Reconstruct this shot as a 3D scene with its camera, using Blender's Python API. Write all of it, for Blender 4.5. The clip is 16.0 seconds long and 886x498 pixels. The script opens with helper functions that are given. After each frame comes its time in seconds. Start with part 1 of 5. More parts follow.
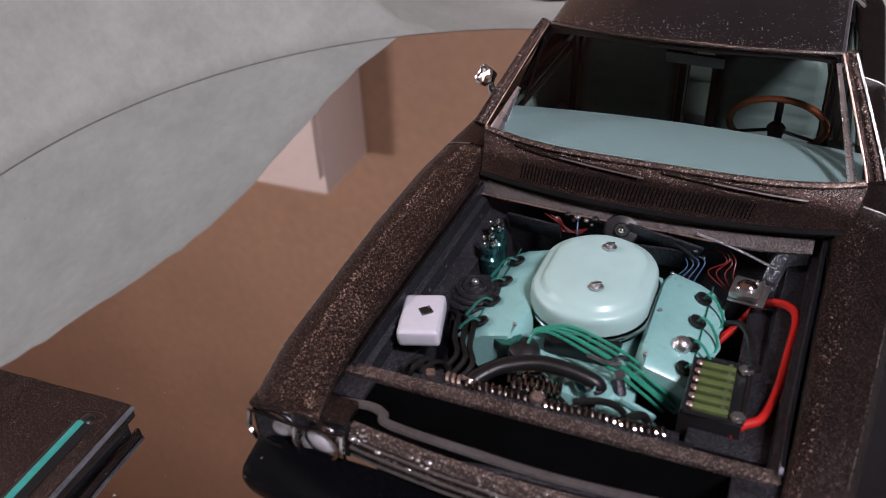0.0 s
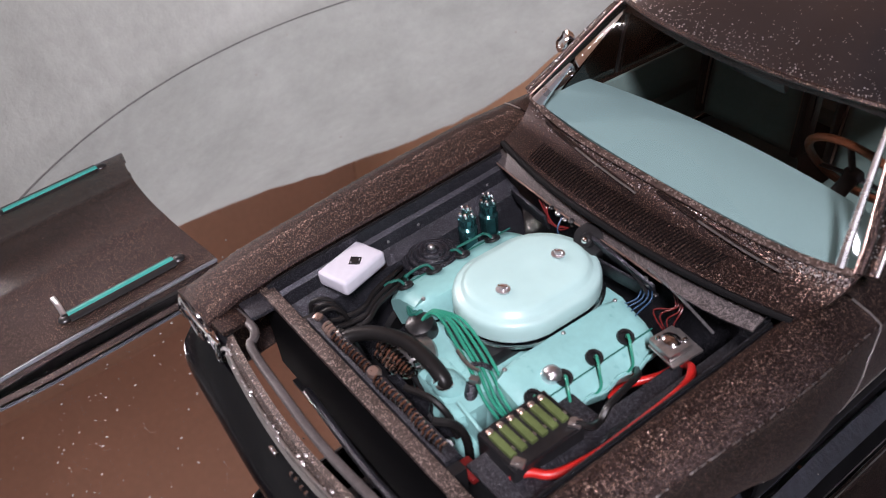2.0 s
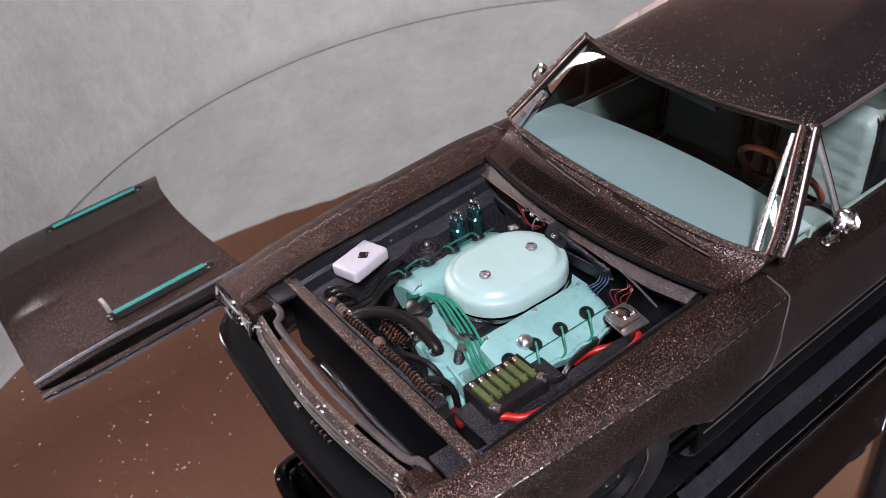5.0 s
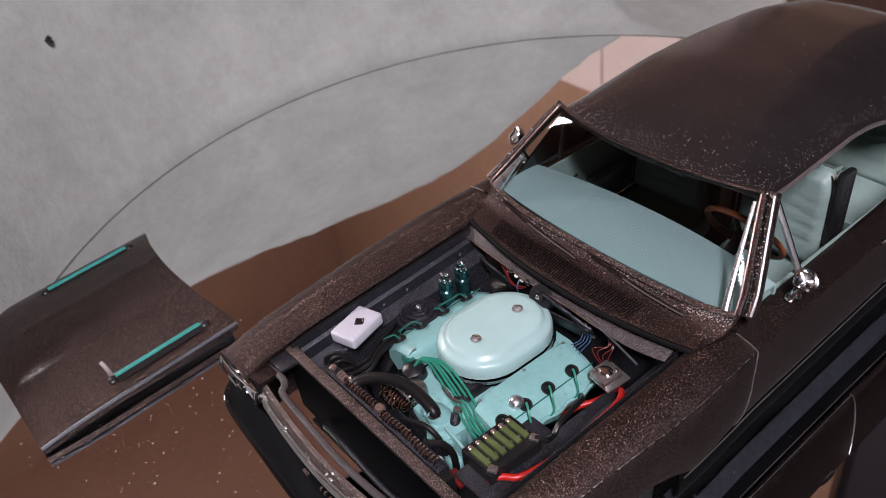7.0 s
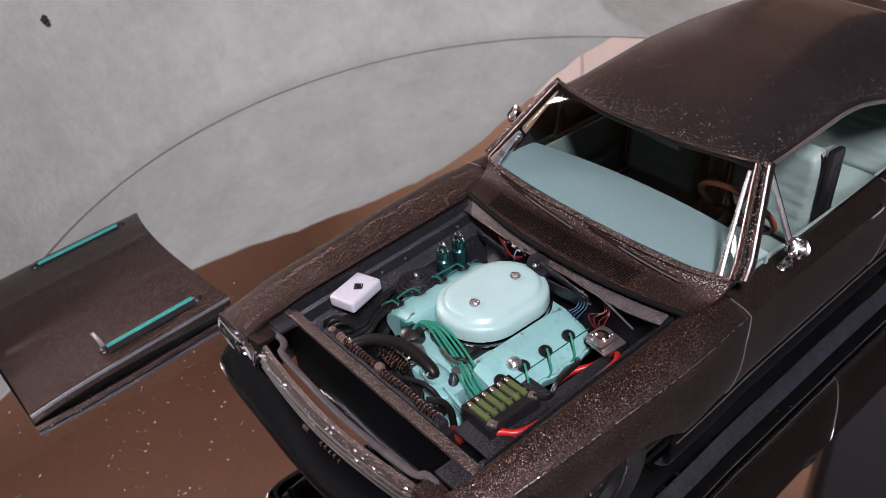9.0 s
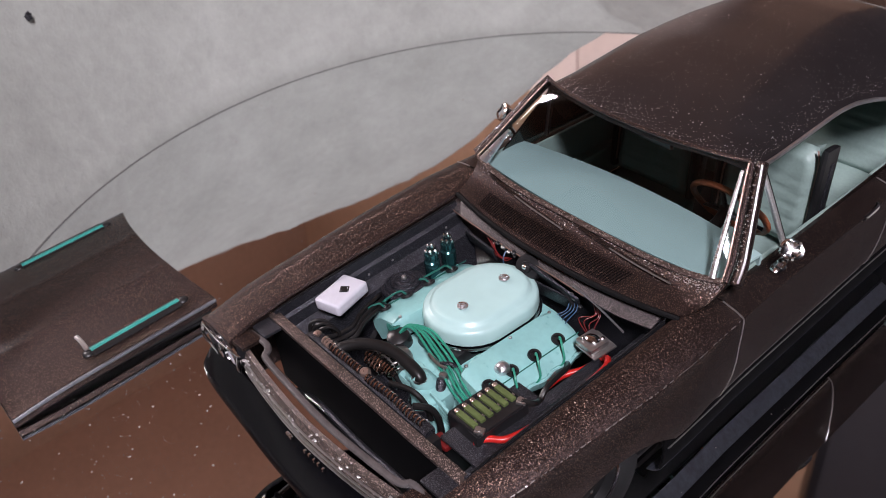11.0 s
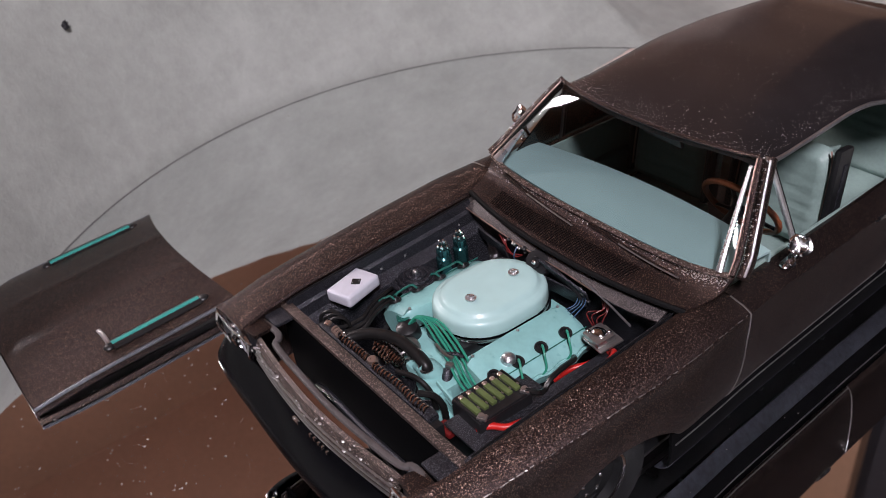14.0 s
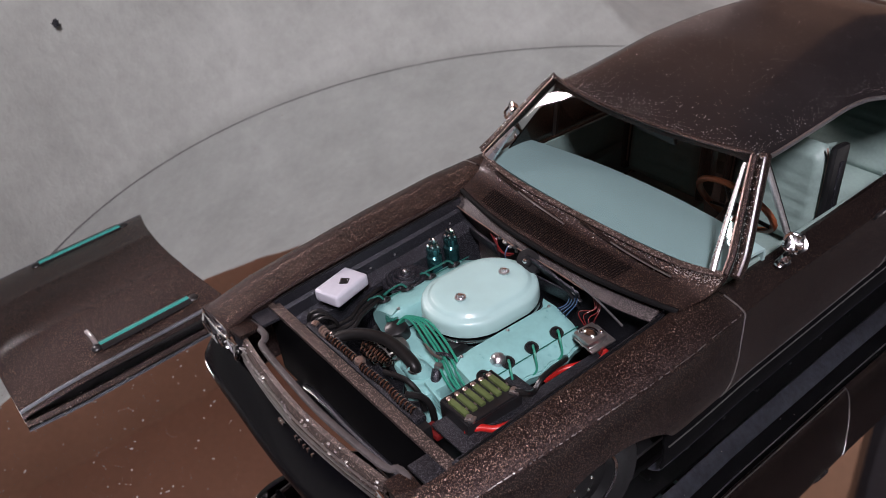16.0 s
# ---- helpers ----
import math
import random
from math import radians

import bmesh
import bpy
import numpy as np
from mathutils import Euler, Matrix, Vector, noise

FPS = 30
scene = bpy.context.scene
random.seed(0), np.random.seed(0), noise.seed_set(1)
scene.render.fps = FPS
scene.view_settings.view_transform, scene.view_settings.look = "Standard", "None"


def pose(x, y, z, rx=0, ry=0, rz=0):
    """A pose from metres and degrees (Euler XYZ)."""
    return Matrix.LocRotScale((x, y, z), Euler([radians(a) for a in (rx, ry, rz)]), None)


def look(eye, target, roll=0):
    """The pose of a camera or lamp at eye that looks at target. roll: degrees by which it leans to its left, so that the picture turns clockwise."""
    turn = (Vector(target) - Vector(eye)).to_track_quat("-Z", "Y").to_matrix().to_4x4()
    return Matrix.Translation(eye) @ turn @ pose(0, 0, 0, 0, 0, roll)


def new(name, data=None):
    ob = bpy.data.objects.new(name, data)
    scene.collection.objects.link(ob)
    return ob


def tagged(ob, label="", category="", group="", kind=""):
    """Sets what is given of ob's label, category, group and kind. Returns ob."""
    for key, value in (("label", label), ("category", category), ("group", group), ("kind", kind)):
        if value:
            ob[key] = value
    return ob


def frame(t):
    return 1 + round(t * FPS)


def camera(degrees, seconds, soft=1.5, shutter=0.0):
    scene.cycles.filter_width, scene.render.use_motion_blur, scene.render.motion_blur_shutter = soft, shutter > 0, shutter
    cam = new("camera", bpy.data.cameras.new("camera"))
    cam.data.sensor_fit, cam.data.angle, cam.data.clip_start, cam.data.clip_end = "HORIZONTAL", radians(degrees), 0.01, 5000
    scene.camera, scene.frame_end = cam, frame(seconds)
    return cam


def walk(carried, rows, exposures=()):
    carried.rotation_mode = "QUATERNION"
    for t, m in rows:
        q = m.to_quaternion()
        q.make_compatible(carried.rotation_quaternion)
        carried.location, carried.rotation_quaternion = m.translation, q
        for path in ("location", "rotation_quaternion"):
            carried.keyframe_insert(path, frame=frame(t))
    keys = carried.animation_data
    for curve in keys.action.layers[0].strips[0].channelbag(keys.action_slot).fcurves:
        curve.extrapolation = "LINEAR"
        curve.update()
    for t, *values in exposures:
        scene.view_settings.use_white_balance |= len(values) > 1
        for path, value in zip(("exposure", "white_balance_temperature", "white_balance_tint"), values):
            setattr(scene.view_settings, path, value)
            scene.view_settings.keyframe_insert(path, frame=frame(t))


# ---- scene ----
cam = camera(53.97, 16.0, soft=0.55)
cam.data.dof.use_dof, cam.data.dof.focus_distance, cam.data.dof.aperture_fstop = True, 0.155, 44.0
PATH = [
    (0, 0.01668, -0.13145, 0.10871, 55.207, 2.156, 22.308),
    (0.5, 0.05376, -0.11373, 0.09952, 55.446, 3.660, 41.880),
    (1, 0.08277, -0.09016, 0.10027, 56.155, 4.449, 57.494),
    (1.5, 0.06703, -0.08359, 0.11891, 49.635, 7.697, 55.933),
    (2, 0.06495, -0.08923, 0.11814, 48.857, 5.623, 52.651),
    (2.5, 0.07428, -0.09530, 0.12435, 51.448, 5.836, 52.281),
    (3, 0.07690, -0.09334, 0.12085, 53.837, 6.160, 51.966),
    (3.5, 0.08617, -0.10653, 0.11778, 55.283, 4.712, 52.010),
    (3.7, 0.08911, -0.10486, 0.11906, 55.547, 5.154, 53.154),
    (5.8, 0.07454, -0.09558, 0.13148, 47.188, 7.814, 51.902),
    (6, 0.06894, -0.08907, 0.12997, 46.645, 8.413, 51.392),
    (6.5, 0.07230, -0.09647, 0.14532, 48.229, 8.100, 50.437),
    (7, 0.08526, -0.10241, 0.14378, 51.229, 6.908, 49.785),
    (7.5, 0.08991, -0.10886, 0.14009, 52.247, 5.978, 49.146),
    (8, 0.08843, -0.11301, 0.13772, 52.605, 5.350, 49.147),
    (8.5, 0.08653, -0.11361, 0.13579, 52.609, 4.952, 49.258),
    (9, 0.08795, -0.11157, 0.13783, 52.564, 4.921, 49.224),
    (11.5, 0.08642, -0.10821, 0.13581, 52.128, 4.824, 48.873),
    (12, 0.08775, -0.11229, 0.13430, 52.566, 4.424, 48.975),
    (12.5, 0.09312, -0.11307, 0.13703, 53.679, 4.719, 50.242),
    (13, 0.09366, -0.11040, 0.13473, 54.330, 5.380, 51.129),
    (13.5, 0.09339, -0.10849, 0.13366, 54.361, 5.503, 51.258),
    (14, 0.09321, -0.10863, 0.13246, 54.323, 5.548, 51.313),
    (14.5, 0.09315, -0.10727, 0.13270, 54.345, 5.633, 51.354),
    (15, 0.09348, -0.10710, 0.13317, 54.381, 5.638, 51.404),
    (15.5, 0.09420, -0.10567, 0.13324, 54.498, 5.692, 51.388),
    (16, 0.09299, -0.10603, 0.13039, 54.418, 5.649, 51.330),
]
EXPOSURES = [(0.0, 0.12, 6450.0, 16.0), (0.5, 0.27, 6450.0, 16.0), (1.0, 0.47, 6450.0, 16.0), (1.5, 0.62, 6450.0, 16.0), (2.0, 0.67, 6450.0, 16.0), (2.5, 0.47, 6450.0, 16.0), (3.0, 0.27, 6450.0, 16.0), (3.5, 0.24, 6450.0, 16.0), (5.8, 0.67, 6450.0, 16.0), (6.0, 0.67, 6450.0, 16.0), (6.5, 0.47, 6450.0, 16.0), (7.0, 0.27, 6450.0, 16.0), (7.5, 0.24, 6450.0, 16.0), (8.0, 0.32, 6450.0, 16.0), (8.5, 0.44, 6450.0, 16.0), (9.0, 0.44, 6450.0, 16.0), (11.5, 0.48, 6450.0, 16.0), (12.0, 0.37, 6450.0, 16.0), (12.5, 0.20, 6450.0, 16.0), (16.0, 0.20, 6450.0, 16.0)]
walk(cam, [(t, pose(x, y, z, rx, ry, rz)) for t, x, y, z, rx, ry, rz in PATH], EXPOSURES)

# world, lamps
world = bpy.data.worlds.new("room_air")
scene.world = world
world.use_nodes = True
world.node_tree.nodes["Background"].inputs[0].default_value = (0.45, 0.36, 0.30, 1)
world.node_tree.nodes["Background"].inputs[1].default_value = 0.02


def area(name, m, power, color, size, shape="DISK", size_y=0.0):
    data = bpy.data.lights.new(name, "AREA")
    data.energy, data.color, data.shape, data.size = power, color, shape, size
    if size_y:
        data.size_y = size_y
    ob = new(name, data)
    ob.matrix_world = m
    return ob


KEY_AT, GLOBE_AT = Vector((0.50, -0.36, 0.80)), Vector((-0.92, -0.21, 0.56))
area("ceiling_lamp_light", look(KEY_AT - Vector((0, 0, 0.012)), (0, -0.03, 0)), 8.6, (1.0, 0.955, 1.03), 0.055, "RECTANGLE", 0.24)


# materials
def material(name):
    m = bpy.data.materials.new(name)
    m.use_nodes = True
    nt = m.node_tree
    return m, nt, nt.nodes["Principled BSDF"]


def node(nt, kind, **values):
    n = nt.nodes.new(kind)
    for k, v in values.items():
        if k in n.inputs:
            n.inputs[k].default_value = v
    return n


def coords(nt, scale=1.0):
    tc, mp = nt.nodes.new("ShaderNodeTexCoord"), nt.nodes.new("ShaderNodeMapping")
    mp.inputs["Scale"].default_value = (scale, scale, scale)
    nt.links.new(tc.outputs["Object"], mp.inputs[0])
    return mp.outputs[0]


def rgba(c, k=1.0):
    return (c[0] * k, c[1] * k, c[2] * k, 1)


def surface(name, color, rough=0.5, metal=0.0, grain=900.0, vary=0.25, bump=0.05, coat=0.0, spots=0.0, spot_color=(0.6, 0.55, 0.5), spot_scale=2600.0, stain=160.0, flake=0.0, flake_scale=6500.0, shine=0.5):
    """A painted, moulded or metal surface: broad stains, fine grain, optional flake or dust specks, and relief."""
    m, nt, b = material(name)
    v = coords(nt)
    wide, fine = node(nt, "ShaderNodeTexNoise", Scale=stain, Detail=4.0), node(nt, "ShaderNodeTexNoise", Scale=grain, Detail=3.0)
    ramp = nt.nodes.new("ShaderNodeValToRGB")
    ramp.color_ramp.elements[0].position, ramp.color_ramp.elements[1].position = 0.3, 0.72
    ramp.color_ramp.elements[0].color, ramp.color_ramp.elements[1].color = rgba(color, 1 - vary), rgba(color, 1 + vary)
    mix = nt.nodes.new("ShaderNodeMath")
    mix.operation = "MULTIPLY_ADD"
    mix.inputs[1].default_value = 0.5
    half = nt.nodes.new("ShaderNodeMath")
    half.operation = "MULTIPLY"
    half.inputs[1].default_value = 0.5
    for n in (wide, fine):
        nt.links.new(v, n.inputs["Vector"])
    nt.links.new(fine.outputs["Fac"], half.inputs[0])
    nt.links.new(wide.outputs["Fac"], mix.inputs[0])
    nt.links.new(half.outputs[0], mix.inputs[2])
    nt.links.new(mix.outputs[0], ramp.inputs[0])
    out = ramp.outputs[0]
    if spots:
        vor = node(nt, "ShaderNodeTexVoronoi", Scale=spot_scale)
        nt.links.new(v, vor.inputs["Vector"])
        sep = nt.nodes.new("ShaderNodeSeparateColor")
        nt.links.new(vor.outputs["Color"], sep.inputs[0])
        cut = node(nt, "ShaderNodeMath")
        cut.operation = "GREATER_THAN"
        cut.inputs[1].default_value = 1 - spots
        nt.links.new(sep.outputs[0], cut.inputs[0])
        mx = nt.nodes.new("ShaderNodeMix")
        mx.data_type = "RGBA"
        nt.links.new(cut.outputs[0], mx.inputs[0])
        nt.links.new(out, mx.inputs[6])
        mx.inputs[7].default_value = rgba(spot_color)
        out = mx.outputs[2]
    nt.links.new(out, b.inputs["Base Color"])
    rr = node(nt, "ShaderNodeMapRange")
    rr.inputs[3].default_value, rr.inputs[4].default_value = max(0.02, rough - 0.1), min(1.0, rough + 0.1)
    nt.links.new(mix.outputs[0], rr.inputs[0])
    nt.links.new(rr.outputs[0], b.inputs["Roughness"])
    b.inputs["Metallic"].default_value = metal
    b.inputs["Specular IOR Level"].default_value = shine
    b.inputs["Coat Weight"].default_value = coat
    b.inputs["Coat Roughness"].default_value = 0.16
    if bump:
        bp = node(nt, "ShaderNodeBump", Strength=bump, Distance=0.0004)
        nt.links.new(fine.outputs["Fac"], bp.inputs["Height"])
        normal = bp.outputs[0]
        if flake:
            fl = node(nt, "ShaderNodeTexVoronoi", Scale=flake_scale)
            nt.links.new(v, fl.inputs["Vector"])
            off, add, unit = (nt.nodes.new("ShaderNodeVectorMath") for _ in range(3))
            off.operation, add.operation, unit.operation = "MULTIPLY_ADD", "ADD", "NORMALIZE"
            off.inputs[1].default_value, off.inputs[2].default_value = (flake, flake, flake), (-flake / 2,) * 3
            nt.links.new(fl.outputs["Color"], off.inputs[0])
            nt.links.new(off.outputs[0], add.inputs[0])
            nt.links.new(normal, add.inputs[1])
            nt.links.new(add.outputs[0], unit.inputs[0])
            nt.links.new(normal, b.inputs["Coat Normal"])
            normal = unit.outputs[0]
        nt.links.new(normal, b.inputs["Normal"])
    return m


def clear_glass(name, tint=(0.93, 0.97, 0.96)):
    m = bpy.data.materials.new(name)
    m.use_nodes = True
    nt = m.node_tree
    nt.nodes.clear()
    out, mix = nt.nodes.new("ShaderNodeOutputMaterial"), nt.nodes.new("ShaderNodeMixShader")
    tr, gl, fr = nt.nodes.new("ShaderNodeBsdfTransparent"), nt.nodes.new("ShaderNodeBsdfGlossy"), nt.nodes.new("ShaderNodeFresnel")
    tr.inputs[0].default_value = rgba(tint)
    gl.inputs["Roughness"].default_value = 0.03
    fr.inputs[0].default_value = 1.5
    nt.links.new(fr.outputs[0], mix.inputs[0])
    nt.links.new(tr.outputs[0], mix.inputs[1])
    nt.links.new(gl.outputs[0], mix.inputs[2])
    nt.links.new(mix.outputs[0], out.inputs[0])
    return m


def glow(name, color, strength):
    m, nt, b = material(name)
    b.inputs["Base Color"].default_value = rgba(color)
    b.inputs["Emission Color"].default_value = rgba(color)
    b.inputs["Emission Strength"].default_value = strength
    return m


PAINT = surface("brown_metallic_paint", (0.037, 0.0255, 0.0245), 0.40, 0.9, 4200, 0.30, 0.04, 0.28, 0.08, (0.36, 0.24, 0.185), 14500.0, flake=0.66, flake_scale=14500.0)
# roof colour: darker than PAINT, with fewer specks and no flake
ROOF_TONE = surface("dark_brown_satin_roof", (0.017, 0.013, 0.0135), 0.52, 0.35, 3000, 0.3, 0.05, 0.6, 0.005, (0.34, 0.30, 0.29), 8000.0)
SATIN = surface("satin_black_plastic", (0.026, 0.027, 0.034), 0.38, 0.65, 1800, 0.4, 0.08, 0.0, 0.18, (0.14, 0.14, 0.16), 13500.0, flake=0.5, flake_scale=13500.0)
EDGE_GREY = surface("satin_blue_grey_edge", (0.13, 0.135, 0.155), 0.45, 0.3, 1800, 0.4, 0.2)
MATT = surface("matt_black_plastic", (0.0035, 0.0035, 0.004), 0.8, 0.0, 1500, 0.4, 0.06, shine=0.02)
GLOSS = surface("glossy_black_paint", (0.003, 0.003, 0.004), 0.18, 0.0, 1500, 0.3, 0.02, shine=0.12)
FOIL = surface("silver_foil_trim", (0.68, 0.66, 0.68), 0.32, 0.95, 3000, 0.3, 0.25)
STREAK = surface("streak_metal", (0.85, 0.85, 0.87), 0.28, 1.0, 900, 0.05, 0.0)
DARK_RED = surface("dark_red_wire_plastic", (0.13, 0.009, 0.009), 0.4, 0.0, 900, 0.2, 0.03)
PIPING = surface("brown_piping_vinyl", (0.30, 0.20, 0.165), 0.5, 0.0, 900, 0.2, 0.05)
DARK_PANE = clear_glass("dark_pane_film", (0.05, 0.055, 0.06))
SILL_BOUNCE = surface("sill_bounce_grey", (0.036, 0.039, 0.052), 0.5, 0.1, 900, 0.5, 0.5, stain=320.0)
# wall colour darkened to cut bounce light and reflections
DIM = surface("bounce_cut_wall", (0.040, 0.038, 0.046), 0.8, 0.0, 60, 0.15, 0.1, stain=4.0)
BLACK = surface("black_plastic", (0.012, 0.012, 0.013), 0.35, 0.0, 1500, 0.4, 0.06)
RUBBER = surface("black_rubber", (0.005, 0.005, 0.0055), 0.6, 0.0, 1600, 0.4, 0.1, shine=0.15)
HOSE = surface("hose_rubber", (0.010, 0.0095, 0.0095), 0.36, 0.0, 1200, 0.3, 0.05, shine=0.3)
TEAL = surface("teal_enamel", (0.24, 0.48, 0.465), 0.30, 0.0, 900, 0.10, 0.06, 0.25)
TEAL_PALE = surface("pale_teal_enamel", (0.40, 0.59, 0.57), 0.36, 0.0, 300, 0.05, 0.0, 0.12)
TEAL_STRIPE = surface("teal_stripe_paint", (0.038, 0.30, 0.26), 0.35, 0.0, 900, 0.12, 0.05)
TEAL_SEAT = surface("teal_vinyl", (0.235, 0.32, 0.295), 0.45, 0.0, 1300, 0.12, 0.10)
TEAL_DASH = surface("teal_dash_paint", (0.35, 0.50, 0.495), 0.5, 0.0, 120, 0.03, 0.0)
WHITE = surface("milky_plastic", (0.58, 0.575, 0.635), 0.35, 0.0, 900, 0.06, 0.03)
CHROME = surface("chrome_foil", (0.75, 0.74, 0.75), 0.13, 1.0, 1300, 0.12, 0.10)
DULL = surface("dull_metal", (0.42, 0.40, 0.39), 0.32, 0.9, 1500, 0.25, 0.10)
BRASSY = surface("worn_copper_studs", (0.45, 0.33, 0.28), 0.3, 0.8, 1500, 0.25, 0.08)
LENS = surface("headlamp_lens", (0.62, 0.62, 0.66), 0.18, 0.3, 900, 0.15, 0.05, 0.6)
OLIVE = surface("olive_cap_plastic", (0.085, 0.115, 0.04), 0.38, 0.0, 900, 0.3, 0.1)
RED = surface("red_cable_plastic", (0.55, 0.018, 0.014), 0.36, 0.0, 900, 0.12, 0.04)
INKY = surface("black_chrome", (0.58, 0.49, 0.45), 0.14, 1.0, 900, 0.3, 0.05)
GREEN = surface("green_wire_plastic", (0.025, 0.24, 0.16), 0.35, 0.0, 900, 0.2, 0.03)
BLUE = surface("blue_wire_plastic", (0.04, 0.09, 0.17), 0.4, 0.0, 900, 0.2, 0.03)
WOOD = surface("wood_rim_paint", (0.30, 0.085, 0.035), 0.4, 0.0, 1500, 0.3, 0.08)
AMBER = surface("amber_lens", (0.30, 0.11, 0.03), 0.25, 0.0, 900, 0.2, 0.03, 0.5)
GLASS = clear_glass("window_film")
# tint stands for the roof's shade in the cabin behind the glass
SCREEN = clear_glass("tinted_windscreen_film", (0.50, 0.53, 0.53))
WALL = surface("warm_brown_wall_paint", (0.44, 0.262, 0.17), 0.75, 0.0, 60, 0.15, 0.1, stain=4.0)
# darker copy of WALL, toned down against the globe lamp's nearness
WALL_TONED = surface("toned_down_brown_wall", (0.38, 0.222, 0.152), 0.8, 0.0, 60, 0.15, 0.1, stain=4.0)
CEIL = surface("brown_ceiling_paint", (0.37, 0.208, 0.145), 0.8, 0.0, 60, 0.15, 0.1, stain=4.0)
PALE = surface("pale_pink_panel", (0.80, 0.66, 0.60), 0.6, 0.0, 50, 0.06, 0.05, stain=5.0)
TABLE = surface("dark_table_wood", (0.10, 0.06, 0.04), 0.5, 0.0, 200, 0.35, 0.1, stain=25.0)
BULB = glow("lamp_globe_glass", (1.0, 0.91, 0.90), 105.0)
LED = glow("ceiling_lamp_diffuser", (1.0, 0.95, 0.90), 14.0)
RIM_GREY = surface("dark_ground_glass", (0.12, 0.118, 0.116), 0.4, 0.0, 900, 0.3, 0.05)
GREY = surface("grey_primer_paint", (0.10, 0.09, 0.09), 0.42, 0.3, 1800, 0.35, 0.12)
LEDGE = surface("speckled_grey_paint", (0.048, 0.041, 0.041), 0.45, 0.4, 2600, 0.4, 0.1, 0.0, 0.24, (0.20, 0.17, 0.165), 12000.0, flake=0.4, flake_scale=12000.0)
BROWN_WORN = surface("worn_brown_paint", (0.066, 0.049, 0.044), 0.4, 0.45, 2600, 0.5, 0.12, 0.0, 0.14, (0.40, 0.31, 0.27), 8500.0, flake=0.5, flake_scale=8500.0)
WORN_TRIM = surface("worn_copper_paint", (0.20, 0.145, 0.125), 0.35, 0.8, 5200, 0.9, 0.2, 0.0, 0.2, (0.62, 0.5, 0.45), 4200.0, stain=900.0)
FLAKE = surface("bronze_paint_flake", (0.42, 0.29, 0.225), 0.4, 0.4, 2600, 0.6, 0.0)
COPPER = surface("copper_brown_trim", (0.58, 0.41, 0.345), 0.3, 0.9, 2600, 0.35, 0.2)
GREEN_DARK = surface("dark_green_wire_plastic", (0.012, 0.11, 0.085), 0.4, 0.0, 900, 0.2, 0.03)
TEAL_CHROME = surface("dark_teal_metal", (0.05, 0.16, 0.17), 0.18, 0.85, 900, 0.3, 0.06)
DUST = surface("pale_dust", (0.27, 0.235, 0.215), 0.8, 0.0, 900, 0.3, 0.0)


def mirror_material():
    m, nt, b = material("mirror_silver")
    v = coords(nt)
    n = node(nt, "ShaderNodeTexNoise", Scale=35.0, Detail=5.0)
    nt.links.new(v, n.inputs["Vector"])
    r = node(nt, "ShaderNodeMapRange")
    r.inputs[1].default_value, r.inputs[2].default_value = 0.45, 0.8
    r.inputs[3].default_value, r.inputs[4].default_value = 0.012, 0.05
    nt.links.new(n.outputs["Fac"], r.inputs[0])
    nt.links.new(r.outputs[0], b.inputs["Roughness"])
    b.inputs["Base Color"].default_value = (0.82, 0.83, 0.83, 1)
    b.inputs["Metallic"].default_value = 1.0
    return m


def cloth_material():
    m, nt, b = material("napped_grey_cloth")
    v = coords(nt)
    a, c = node(nt, "ShaderNodeTexNoise", Scale=42.0, Detail=7.0, Roughness=0.68), node(nt, "ShaderNodeTexNoise", Scale=260.0, Detail=5.0, Roughness=0.7)
    for n in (a, c):
        nt.links.new(v, n.inputs["Vector"])
    ramp = nt.nodes.new("ShaderNodeValToRGB")
    ramp.color_ramp.elements[0].position, ramp.color_ramp.elements[1].position = 0.36, 0.66
    ramp.color_ramp.elements[0].color, ramp.color_ramp.elements[1].color = (0.292, 0.303, 0.277, 1), (0.392, 0.408, 0.374, 1)
    add = node(nt, "ShaderNodeMath")
    add.operation = "MULTIPLY_ADD"
    add.inputs[1].default_value = 0.35
    sc = node(nt, "ShaderNodeMath")
    sc.operation = "MULTIPLY"
    sc.inputs[1].default_value = 0.65
    nt.links.new(a.outputs["Fac"], sc.inputs[0])
    nt.links.new(c.outputs["Fac"], add.inputs[0])
    nt.links.new(sc.outputs[0], add.inputs[2])
    nt.links.new(add.outputs[0], ramp.inputs[0])
    nt.links.new(ramp.outputs[0], b.inputs["Base Color"])
    b.inputs["Roughness"].default_value = 0.95
    b.inputs["Sheen Weight"].default_value = 0.2
    bp = node(nt, "ShaderNodeBump", Strength=0.45, Distance=0.0012)
    nt.links.new(c.outputs["Fac"], bp.inputs["Height"])
    nt.links.new(bp.outputs[0], b.inputs["Normal"])
    return m


MIRROR, CLOTH = mirror_material(), cloth_material()


# mesh helpers; lengths in centimetres
def thing(name, label, category, at=(0, 0, 0), turn=0.0, group="", kind=""):
    ob = tagged(new(name), label, category, group, kind)
    ob.matrix_world = pose(at[0] / 100, at[1] / 100, at[2] / 100, 0, 0, turn)
    return ob


SHELL = set()


def settle(p):
    """From the bay's drawing lines, which run square to the sloping hood line, into the level car."""
    return Vector((p[0] + 0.07, 1.018 * p[1] - 0.02, 0.905 * p[2] - 0.052 * p[1] + 0.44))


